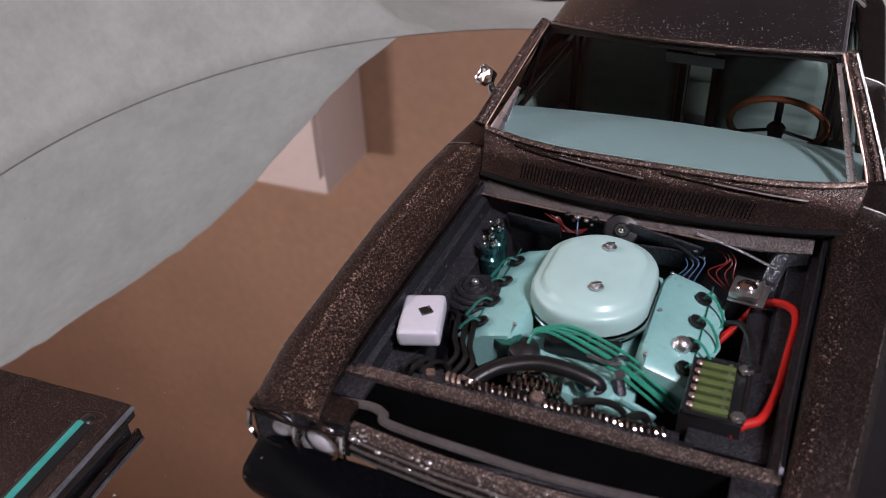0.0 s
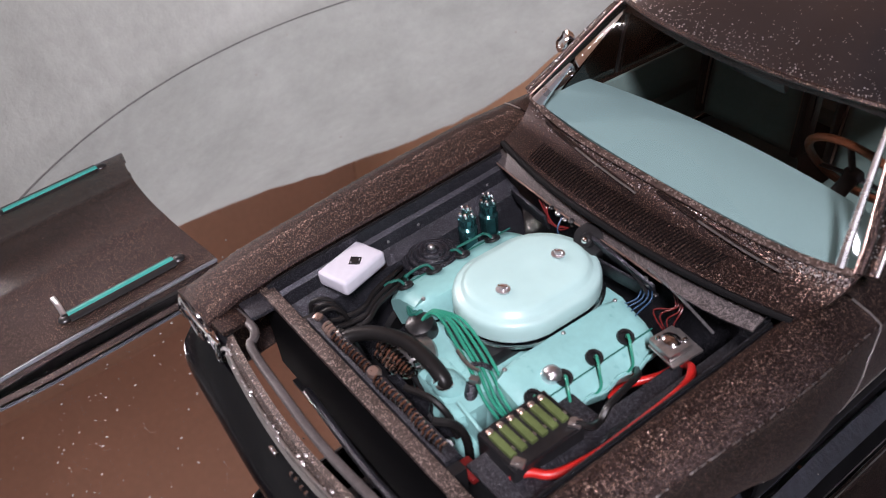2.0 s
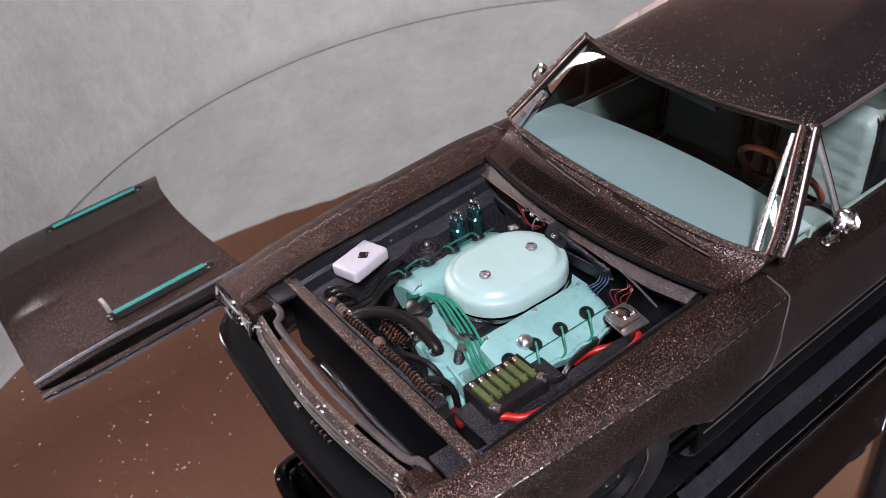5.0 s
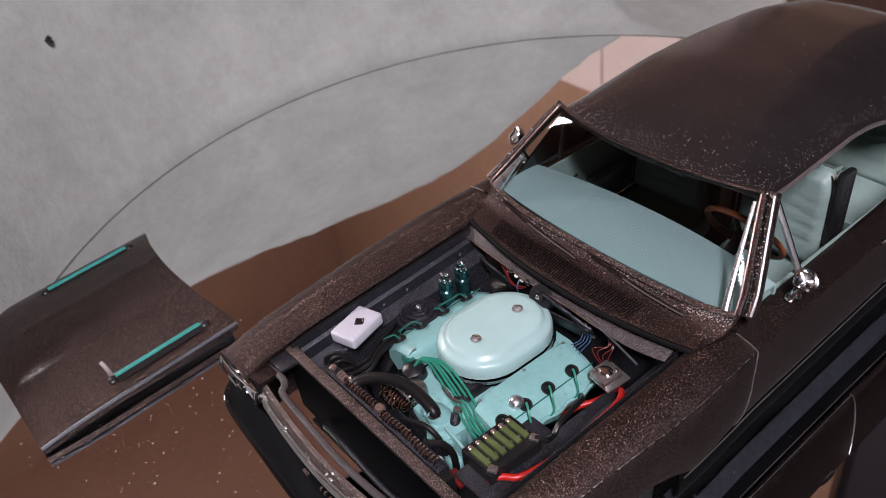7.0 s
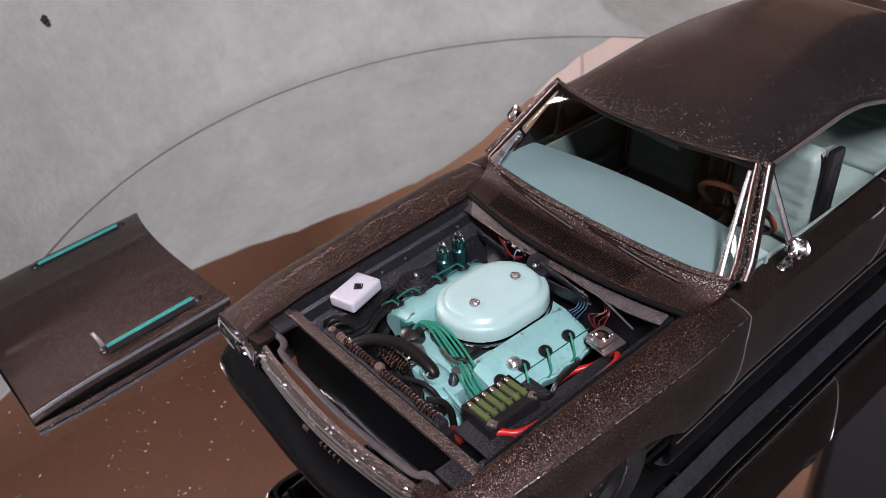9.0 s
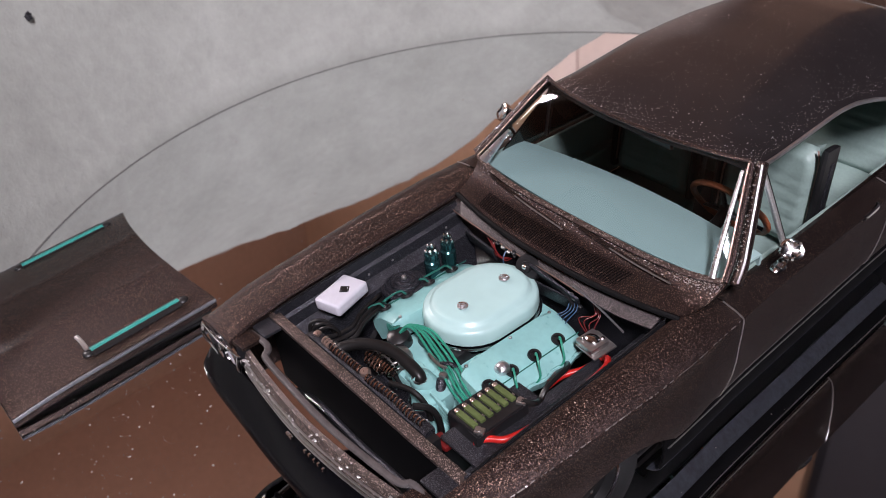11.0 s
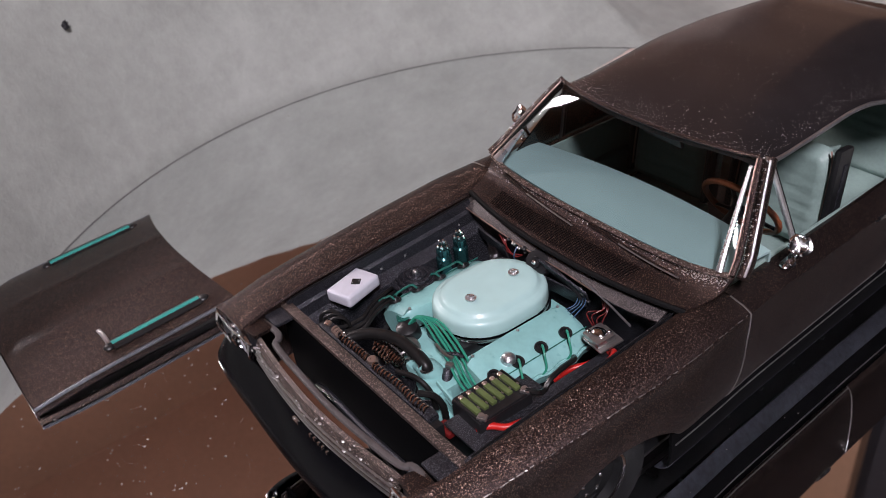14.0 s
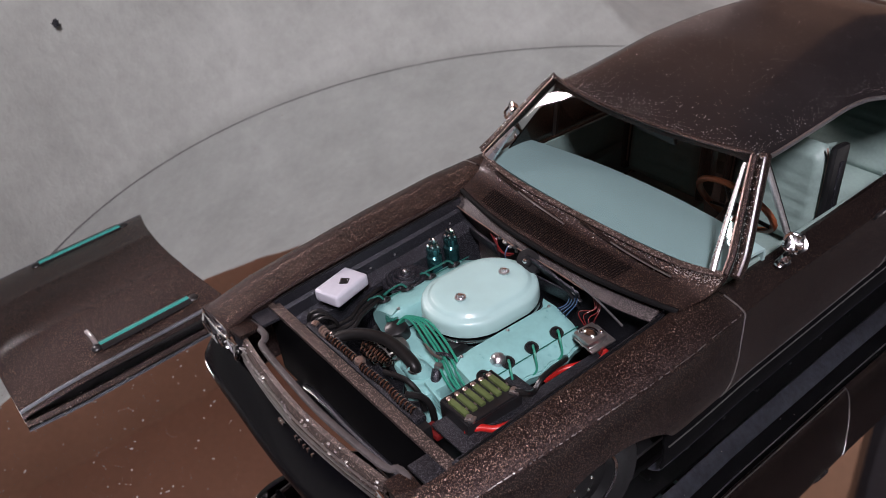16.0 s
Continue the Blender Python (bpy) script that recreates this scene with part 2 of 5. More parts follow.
def part(name, bm, mat, parent=None, label="", smooth=40.0, thick=0.0, bevel=0.0, level=False):
    """level: the numbers of this car part are level already."""
    if parent is not None and (parent.name.startswith("model_car") or parent.name in SHELL) and not level:
        for v in bm.verts:
            v.co = settle(v.co)
    bmesh.ops.scale(bm, vec=(0.01, 0.01, 0.01), verts=bm.verts)
    if smooth:
        for f in bm.faces:
            f.smooth = True
        for e in bm.edges:
            e.smooth = len(e.link_faces) == 2 and e.calc_face_angle(0.0) < radians(smooth)
    data = bpy.data.meshes.new(name)
    bm.to_mesh(data)
    bm.free()
    data.materials.append(mat)
    ob = new(name, data)
    if parent is not None:
        ob.parent = parent
        if parent.name.startswith("model_car") or parent.name in SHELL:
            SHELL.add(ob.name)
    if label:
        tagged(ob, label)
    if thick:
        s = ob.modifiers.new("sheet", "SOLIDIFY")
        s.thickness, s.offset = thick / 100, -1
    if bevel:
        s = ob.modifiers.new("edge", "BEVEL")
        s.width, s.segments, s.limit_method = bevel / 100, 2, "ANGLE"
    return ob


def lerp(table, x):
    return float(np.interp(x, [a for a, _ in table], [b for _, b in table]))


def smooth01(x):
    x = min(1.0, max(0.0, x))
    return x * x * (3 - 2 * x)


def grid(rows, bm=None, close=False):
    bm = bm or bmesh.new()
    vs = [[bm.verts.new(p) for p in row] for row in rows]
    n = len(vs[0])
    for a, b in zip(vs, vs[1:]):
        for i in range(n if close else n - 1):
            j = (i + 1) % n
            try:
                bm.faces.new((a[i], a[j], b[j], b[i]))
            except ValueError:
                pass
    return bm


def box(size, at=(0, 0, 0), bevel=0.0, turn=(0, 0, 0), bm=None, seg=2):
    bm = bm or bmesh.new()
    m = Matrix.Translation(at) @ Euler([radians(a) for a in turn]).to_matrix().to_4x4() @ Matrix.Diagonal((*size, 1))
    vs = bmesh.ops.create_cube(bm, size=1.0, matrix=m)["verts"]
    if bevel:
        es = list({e for v in vs for e in v.link_edges})
        bmesh.ops.bevel(bm, geom=es, offset=bevel, segments=seg, affect="EDGES", profile=0.6)
    return bm


def rod(a, b, r0, r1=None, n=14, bm=None, ends=True):
    bm = bm or bmesh.new()
    a, b = Vector(a), Vector(b)
    d = b - a
    m = Matrix.Translation((a + b) / 2) @ d.to_track_quat("Z", "Y").to_matrix().to_4x4()
    bmesh.ops.create_cone(bm, cap_ends=ends, segments=n, radius1=r0, radius2=r0 if r1 is None else r1, depth=d.length, matrix=m)
    return bm


def ball(at, r, bm=None, n=12, squash=(1, 1, 1)):
    bm = bm or bmesh.new()
    bmesh.ops.create_uvsphere(bm, u_segments=n, v_segments=max(5, n // 2 + 1), radius=r, matrix=Matrix.Translation(at) @ Matrix.Diagonal((*squash, 1)))
    return bm


def spline(points, steps=8):
    pts = [Vector(p) for p in points]
    pts = [2 * pts[0] - pts[1]] + pts + [2 * pts[-1] - pts[-2]]
    out = []
    for a, b, c, d in zip(pts, pts[1:], pts[2:], pts[3:]):
        for k in range(steps):
            t = k / steps
            out.append(0.5 * (2 * b + (c - a) * t + (2 * a - 5 * b + 4 * c - d) * t * t + (3 * b - a - 3 * c + d) * t**3))
    return out + [pts[-2]]


def tube(points, r, n=8, bm=None, steps=8, smooth=True, flat=1.0, closed=False):
    bm = bm or bmesh.new()
    pts = spline(points, steps) if smooth else [Vector(p) for p in points]
    up, rings = Vector((0, 0, 1)), []
    for i, p in enumerate(pts):
        d = (pts[min(i + 1, len(pts) - 1)] - pts[max(i - 1, 0)])
        d = d.normalized() if d.length > 1e-9 else Vector((1, 0, 0))
        side = d.cross(up)
        side = side.normalized() if side.length > 0.05 else Vector((1, 0, 0))
        top = side.cross(d).normalized()
        rad = r(i / (len(pts) - 1)) if callable(r) else r
        rings.append([p + side * (math.cos(2 * math.pi * k / n) * rad) + top * (math.sin(2 * math.pi * k / n) * rad * flat) for k in range(n)])
    grid(rings, bm, close=True)
    bm.verts.ensure_lookup_table()
    for ring in (range(len(bm.verts) - len(pts) * n, len(bm.verts) - len(pts) * n + n), range(len(bm.verts) - n, len(bm.verts))):
        bm.faces.new([bm.verts[k] for k in ring])
    bmesh.ops.recalc_face_normals(bm, faces=bm.faces)
    return bm


def slab(outline, z0, z1, bm=None, bevel=0.0):
    """A plate with the outline (x, y) from z0 to z1."""
    bm = bm or bmesh.new()
    low, high = [bm.verts.new((x, y, z0)) for x, y in outline], [bm.verts.new((x, y, z1)) for x, y in outline]
    fs = [bm.faces.new(low[::-1]), bm.faces.new(high)]
    n = len(outline)
    for i in range(n):
        fs.append(bm.faces.new((low[i], low[(i + 1) % n], high[(i + 1) % n], high[i])))
    if bevel:
        es = [e for e in bm.edges if e.verts[0] in high and e.verts[1] in high]
        bmesh.ops.bevel(bm, geom=es, offset=bevel, segments=3, affect="EDGES", profile=0.5)
    bmesh.ops.recalc_face_normals(bm, faces=bm.faces)
    return bm


def stadium(w, length, n=10):
    """An oval outline, w across and length along y, round the origin."""
    r, out = w / 2, []
    for k in range(2 * n):
        a = math.pi * (k + 0.5) / n
        out.append((r * math.cos(a), r * math.sin(a) + (length / 2 - r) * (1 if math.sin(a) > 0 else -1)))
    return out


def turned(profile, at, axis=(0, 0, 1), n=20, bm=None):
    """A lathe: rows of (radius, height) round an axis."""
    bm = bm or bmesh.new()
    m = Matrix.Translation(at) @ Vector(axis).to_track_quat("Z", "Y").to_matrix().to_4x4()
    rows = [[m @ Vector((r * math.cos(2 * math.pi * k / n), r * math.sin(2 * math.pi * k / n), h)) for k in range(n)] for r, h in profile]
    grid(rows, bm, close=True)
    bmesh.ops.remove_doubles(bm, verts=bm.verts, dist=1e-4)
    bmesh.ops.recalc_face_normals(bm, faces=bm.faces)
    return bm


# the room
def wall(name, size, at, mat, label):
    return tagged(part(name, box(size, at), mat, smooth=0), label, "wall", kind="structure")


wall("wall_west", (6, 330, 310), (-203, -72, 20), WALL_TONED, "brown painted wall of the room")
# unseen walls to the east and south, near-black to cut bounce light
wall("wall_east", (6, 330, 310), (163, -72, 20), DIM, "added wall of the room, near-black to cut bounce light")
wall("wall_north", (170, 6, 310), (-115, 96, 20), WALL, "warm brown painted wall behind the table")
# east part of the north wall, darkened so the car's reflections stay dark
wall("wall_north_2", (190, 6, 310), (65, 99, 20), DIM, "added wall of the room, near-black to cut bounce light")
wall("wall_south", (360, 6, 310), (-20, -240, 20), DIM, "added wall of the room, near-black to cut bounce light")
tagged(part("ceiling", box((372, 342, 6), (-20, -72, 176)), CEIL, smooth=0), "dim brown painted ceiling", "ceiling", kind="structure")
tagged(part("floor", box((372, 342, 6), (-20, -72, -78)), TABLE, smooth=0), "dark wooden floor", "floor", kind="structure")
# added object: gives the mirror its pale pinkish patch
cabinet = thing("cabinet", "tall pale pinkish cabinet added by the wall for the mirror's pale patch", "cabinet", (-71, 86, -75))
part("carcass", box((28, 13, 129), (0, 0, 64.5), 0.4), PALE, cabinet)
for sx in (-1, 1):
    leaf = part("cabinet_door", box((13.6, 1.2, 123), (sx * 6.95, -7.2, 64.5), 0.3), PALE, cabinet)
    part("knob", ball((sx * 1.8, -8.8, 74), 0.9), CHROME, leaf, "round metal knob")

table = thing("table", "dark wooden table under the grey cloth", "table", (0, 5, 0))
part("tabletop", box((96, 84, 2.6), (0, 0, -2.2), 0.3), TABLE, table)
for sx in (-1, 1):
    for sy in (-1, 1):
        part("leg", box((5, 5, 71.5), (sx * 43, sy * 37, -39.2), 0.3), TABLE, table)

CX, CY, RIM = -2.9, 0.98, 14.0


def mirror_disc():
    ob = thing("round_mirror", "round plain mirror lying flat on grey cloth, dusty", "mirror", (CX, CY, 0))
    n = 160
    part("silvered_plate", turned([(0.0, -0.02), (RIM - 0.08, -0.02), (RIM - 0.05, -0.06), (0.0, -0.06)], (0, 0, 0.02), n=n), MIRROR, ob)
    part("glass_edge", turned([(RIM - 0.05, -0.005), (RIM + 0.0, -0.03), (RIM, -0.30), (RIM - 0.05, -0.33), (RIM - 0.3, -0.33)], (0, 0, 0), n=n), RIM_GREY, ob, "dark ground edge")
    # dark ring that paints the shadow gap along the rim
    part("rim_dark_line", turned([(RIM - 0.12, 0.004), (RIM - 0.05, 0.006), (RIM - 0.04, 0.0)], (0, 0, 0), n=n), RIM_GREY, ob, "thin dark line drawn as the rim's shadow gap")
    return ob


mirror_disc()


def cloth_height(th, rho):
    """Height of the cloth at an angle round the mirror and a distance outside its rim."""
    top = lerp([(0, 0.0), (116, 0.0), (124, 0.6), (130, 1.8), (134, 3.0), (138, 4.5), (144, 6.5), (150, 8.1), (154, 8.9), (162, 9.6), (172, 9.8), (184, 9.0), (190, 8.4), (196, 7.8), (215, 6.2), (235, 4.2), (258, 1.4), (278, 0.0), (360, 0.0)], th)
    wave = 0.14 * math.sin(th * 0.13 + 0.6) + 0.05 * math.sin(th * 0.31)
    top = max(0.0, 1.06 * top + 0.5 * wave * min(1.0, top / 3.0))
    width = 0.4 + 0.50 * top
    q = min(1.0, max(0.0, rho / width))
    z = top * (0.30 * q + 0.70 * math.sin(0.5 * math.pi * q))
    if rho > width:
        z = top - 0.12 * min(6.0, rho - width) * min(1.0, top / 4)
    return -0.36 + z


def cloth():
    rows = []
    radii = [0.0, 6.0, 11.0, RIM - 0.6, RIM + 0.05] + [RIM + 0.05 + 0.16 * k for k in range(1, 52)] + [RIM + 8.4 + 1.2 * k for k in range(1, 18)]
    for r in radii:
        row = []
        for k in range(720):
            th = k / 2
            a = radians(th)
            z = cloth_height(th, r - RIM - 0.1) if r > RIM else -0.36
            p = Vector((CX + r * math.cos(a), CY + r * math.sin(a), 0))
            if r > RIM:
                z += (noise.noise(p * 0.35 + Vector((0, 0, 3.0))) * 0.10 + noise.noise(p * 1.1 + Vector((4, 0, z * 0.8))) * 0.05) * min(1.0, (r - RIM) / 1.2)
            row.append((p.x, p.y, max(z, -0.62)))
        rows.append(row)
    bm = grid(rows, close=True)
    bmesh.ops.remove_doubles(bm, verts=bm.verts, dist=1e-4)
    bmesh.ops.recalc_face_normals(bm, faces=bm.faces)
    return tagged(part("cloth", bm, CLOTH, smooth=80), "soft napped light grey cloth spread on the table and banked up behind the mirror", "cloth", kind="structure")


cloth()


def lint(at, r, seed):
    rng = random.Random(seed)
    bm = ball(at, r, n=8, squash=(1.1, 0.7, 0.9))
    for v in bm.verts:
        v.co += Vector([rng.uniform(-0.35, 0.35) * r for _ in range(3)])
    for _ in range(2):
        d = Vector([rng.uniform(-1, 1) for _ in range(3)]) * r * 1.5
        tube([at, Vector(at) + d * 0.5 + Vector((0, 0, r * 0.3)), Vector(at) + d], r * 0.12, 5, bm, 3)
    return tagged(part("lint_tuft", bm, SATIN), "small dark tuft of lint caught on the grey cloth", "lint")


def on_cloth(th, rho):
    a = radians(th)
    return (CX + (RIM + rho) * math.cos(a), CY + (RIM + rho) * math.sin(a), cloth_height(th, rho) + 0.04)


lint(on_cloth(200.7, 2.1), 0.13, 1)


def globe_lamp(at, r, mat, label):
    x, y, z = at * 100
    lamp = thing("floor_lamp", label, "lamp", (x, y, -75))
    up = Vector((0, 0, 75 + z))
    part("globe", ball(up, r, n=40), mat, lamp, "glowing white glass globe")
    part("neck", turned([(0.30 * r, -1.2 * r), (0.44 * r, -1.09 * r), (0.56 * r, -0.85 * r)], up, n=28), WHITE, lamp)
    part("pole", rod((0, 0, 2), up - Vector((0, 0, 1.18 * r)), 0.9, 0.9, 16), WHITE, lamp)
    part("base_plate", turned([(0, 0), (13, 0), (13, 1.2), (11, 2.0), (0, 2.4)], (0, 0, 0), n=36), WHITE, lamp)


def ceiling_lamp():
    c = KEY_AT * 100
    lamp = thing("ceiling_lamp", "small white lamp hanging over the table", "lamp", tuple(c))
    aim = (Vector((0, -0.03, 0)) - KEY_AT).normalized()
    turn = aim.to_track_quat("-Z", "Y").to_euler()
    deg = tuple(math.degrees(a) for a in turn)
    part("housing", box((7.5, 26, 2.4), -aim * 1.9, 0.4, deg), WHITE, lamp)
    part("diffuser", box((6.0, 24.4, 0.5), -aim * 0.3, 0.1, deg), LED, lamp, "glowing diffuser")
    part("cord", tube([tuple(-aim * 2.6), (0, -1, 20), (0, -1, 173 - c.z)], 0.35, 8), WHITE, lamp)


globe_lamp(GLOBE_AT, 6.8, BULB, "white floor lamp with a small glowing globe")
ceiling_lamp()
tagged(part("wooden_stick", box((4.4, 0.9, 0.5), (-5.8, 18.9, -0.06), 0.12, (0, 0, 12)), TABLE), "dark brown wooden stick lying on the grey cloth", "stick")

# the model car
CAR = thing("model_car", "dark brown metallic model muscle car with open engine bay", "model car")


def mid(y):
    """The car's middle line."""
    return 0.02 - 0.22 * (1 - smooth01((y + 6.8) / 6.0))


HALF = [(-7.15, 3.06), (-6.8, 3.15), (-6.1, 3.24), (-5.2, 3.33), (-4.1, 3.40), (-3.0, 3.46), (-2.2, 3.47), (-1.0, 3.42), (0.0, 3.38), (4.0, 3.36), (9.0, 3.40), (12.6, 3.15)]
HALF_FAR = [(-7.15, 3.42), (-6.9, 3.47), (-6.1, 3.57), (-4.8, 3.61), (-3.4, 3.67), (-2.0, 3.66), (-1.0, 3.58), (0.5, 3.42), (4.0, 3.36), (9.0, 3.40), (12.6, 3.15)]

TOP = [(-7.15, 3.48), (-5.72, 3.62), (-4.1, 3.74), (-1.65, 3.91), (0.0, 3.93), (3.0, 3.84), (6.0, 3.80), (9.0, 3.74), (12.7, 3.4)]
FRONT_WHEEL, REAR_WHEEL, HUB_Z, ARCH = -3.8, 8.2, 1.29, 1.58


def half(y, s):
    """Half the car's width; the far fender of this model bows less at the front than the near one."""
    return lerp(HALF if s > 0 else HALF_FAR, y)


def drop(y, s):
    """How far the crease lies below the fender's top."""
    return 0.10 if s > 0 else 0.02


def bulge(y):
    """The front fenders swell below the crease."""
    return 0.16 * (1 - smooth01((y + 2.6) / 2.2)) * smooth01((y + 7.2) / 1.4)


def side_section(y, inner, s):
    """Half the body's section: the bay's lip, the fender's top, the sharp crease and the side that tucks in to the sill."""
    h, z, d = half(y, s), lerp(TOP, y), drop(y, s)
    low, b = 1.68, bulge(y)
    pts = [(inner, z - 0.34), (inner, z - 0.085), (inner + 0.03, z - 0.04), (inner + 0.12, z - 0.015), (h - 0.42, z - 0.25 * d), (h - 0.16, z - 0.66 * d - 0.02), (h - 0.03, z - d - 0.045), (h, z - d - 0.075),
           (h + 0.15 * b, z - d - 0.13), (h - 0.02 + 0.8 * b, z - 0.60), (h - 0.04 + b, 2.80), (h - 0.07 + b, 2.45), (h - 0.12 + 0.7 * b, 2.15), (h - 0.17, 1.92), (h - 0.23, 1.77), (h - 0.28, low + 0.03), (h - 0.34, low)]
    for hub in (FRONT_WHEEL, REAR_WHEEL):
        gap = abs(y - hub)
        if gap < ARCH:
            arch = HUB_Z + math.sqrt(ARCH**2 - gap * gap) * (0.95 if hub == FRONT_WHEEL else 0.80)
            lip = lerp([(v, u) for u, v in pts[::-1] if v <= z - d - 0.1], arch)
            pts = [p if p[1] > arch else (lip - (0.04 if k == len(pts) - 1 else 0), arch) for k, p in enumerate(pts)]
    return pts


def side_panel(name, s, y0, y1, inner, n, label=""):
    rows = []
    for k in range(n + 1):
        y = y0 + (y1 - y0) * k / n
        rows.append([(mid(y) + s * u, y, z) for u, z in side_section(y, inner(y), s)])
    bm = grid(rows)
    bmesh.ops.remove_doubles(bm, verts=bm.verts, dist=1e-4)
    bmesh.ops.recalc_face_normals(bm, faces=bm.faces)
    if sum(f.normal.x * s for f in bm.faces) < 0:
        bmesh.ops.reverse_faces(bm, faces=bm.faces)
    return part(name, bm, PAINT, CAR, label, smooth=32, thick=0.07, level=True)


def sill_inner(y):
    return lerp([(-7.1, 2.46), (-6.5, 2.60), (-5.5, 2.64), (-1.8, 2.64), (-0.9, 2.80), (5.0, 2.80), (6.0, 2.80), (13, 2.7)], y)


DOORS = {}
for s in (-1, 1):
    side_panel("front_fender", s, -7.10, -0.94, sill_inner, 48)
    DOORS[s] = side_panel("door", s, -0.90, 4.12, sill_inner, 22)
    # pale tubes draw the highlight on the door's worn edges
    for y in (-0.92, 4.14):
        part("door_edge", tube([(mid(y) + s * (u + 0.004), y, z) for u, z in side_section(y, sill_inner(y), s)[4:]], 0.015, 5, smooth=False), DULL, DOORS[s], "worn pale shut line, edge highlight drawn in", level=True)
    part("door_edge", tube([(mid(y) + s * (lerp(HALF, y) - 0.28), y, 1.67) for y in np.linspace(-0.9, 4.1, 12)], 0.015, 5, steps=2), DULL, DOORS[s], "worn pale shut line, edge highlight drawn in", level=True)
    side_panel("quarter_panel", s, 4.16, 12.5, sill_inner, 54)

# bare worn spots along the sharp crease of each front fender
for s in (-1, 1):
    rng = random.Random(20 + s)
    bm = bmesh.new()
    for k in range(90 if s > 0 else 30):
        y = rng.uniform(-7.0, -1.0)
        q = y + rng.uniform(0.015, 0.08)
        ends = [(mid(v) + s * (half(v, s) - 0.012 + rng.uniform(-0.008, 0.004)), v, lerp(TOP, v) - drop(v, s) - 0.058) for v in (y, q)]
        rod(ends[0], ends[1], rng.uniform(0.004, 0.009), n=5, bm=bm)
    tagged(part("worn_edge", bm, DULL, CAR, "bare worn spots along the fender crease", level=True), kind="stuff")

# bronze flakes and pale specks that stand out of the paint on the tops of the front fenders; the far top's dense flakes
# put its sheen into colour
def specks(points, r, mat, parent, label, seed):
    """Tiny low pyramids strewn on the points, in one mesh."""
    rng = random.Random(seed)
    vs, fs = [], []
    for p in points:
        b, q, w = len(vs), r * (0.45 + 0.9 * rng.random() ** 2), rng.uniform(0, 1.6)
        for i in range(4):
            vs.append((p[0] + q * math.cos(w + 1.571 * i), p[1] + q * math.sin(w + 1.571 * i), p[2] - 0.002))
        vs.append((p[0] + q * rng.uniform(-0.5, 0.5), p[1] + q * rng.uniform(-0.5, 0.5), p[2] + q * 0.6))
        fs += [(b + i, b + (i + 1) % 4, b + 4) for i in range(4)]
    data = bpy.data.meshes.new("paint_flakes")
    data.from_pydata([(x / 100, y / 100, z / 100) for x, y, z in vs], [], fs)
    data.materials.append(mat)
    ob = new("paint_flakes", data)
    ob.parent = parent
    return tagged(ob, label, kind="stuff")


for s in (-1, 1):
    rng = random.Random(70 + s)
    pts = []
    # many more on the far side: its sheen is put in as flakes
    for k in range(160 if s > 0 else 2600):
        y = rng.uniform(-7.0, -1.0)
        i, g = sill_inner(y) + 0.14, rng.random()
        u = i + (half(y, s) - 0.42 - i) * g * (1.0 if s > 0 else 1.3)
        pts.append((mid(y) + s * u, y, lerp(TOP, y) - 0.015 + (0.015 - 0.25 * drop(y, s)) * g))
    specks(pts, 0.0105, FLAKE, CAR, "fine bronze flakes in the fender top's paint, dense on the far side for its sheen", 80 + s)

# sills and floor
for s in (-1, 1):
    def skirt(rows, n=24):
        bm = grid([[(mid(y) + s * (lerp(HALF, y) - d), y, z) for d, z in rows] for y in np.linspace(-2.28, 6.7, n)])
        bmesh.ops.recalc_face_normals(bm, faces=bm.faces)
        return bm

    sill = part("rocker_sill", skirt(((0.35, 1.69), (0.36, 1.52), (0.34, 1.36), (0.35, 1.05), (0.40, 0.80))), MATT, CAR, "black rocker sill", thick=0.05, level=True)
    # blue-grey colour carries the light that the mirror throws up under the sill
    part("sill_flange", skirt(((0.40, 0.79), (0.46, 0.71), (0.56, 0.62), (0.68, 0.56))), SILL_BOUNCE, sill, "turned-in flange, blue-grey for light bounced off the mirror", thick=0.02, level=True)
    part("sill_seam", tube([(mid(y) + s * (lerp(HALF, y) - 0.332), y, 1.37) for y in np.linspace(-2.2, 6.6, 14)], 0.014, 5, steps=2), DULL, sill, "thin pale seam", level=True)
part("floor_pan", box((5.2, 16.5, 0.10), (0.0, 3.4, 0.78), 0.03), BLACK, CAR, "black floor pan", level=True)
for s in (-1, 1):
    part("frame_rail", box((0.35, 15.0, 0.22), (s * 1.9, 3.2, 0.64), 0.05), BLACK, CAR, level=True)
    part("exhaust_pipe", tube([(s * 0.9 - 0.2, -2.5, 0.55), (s * 0.9, 1, 0.45), (s * 1.0, 7, 0.45), (s * 1.2, 11.8, 0.5)], 0.13, 8), DULL, CAR, level=True)
for k in range(7):
    part("floor_rib", box((4.6, 0.10, 0.07), (0.0, -1.6 + 1.15 * k, 0.71), 0.02), BLACK, CAR, level=True)


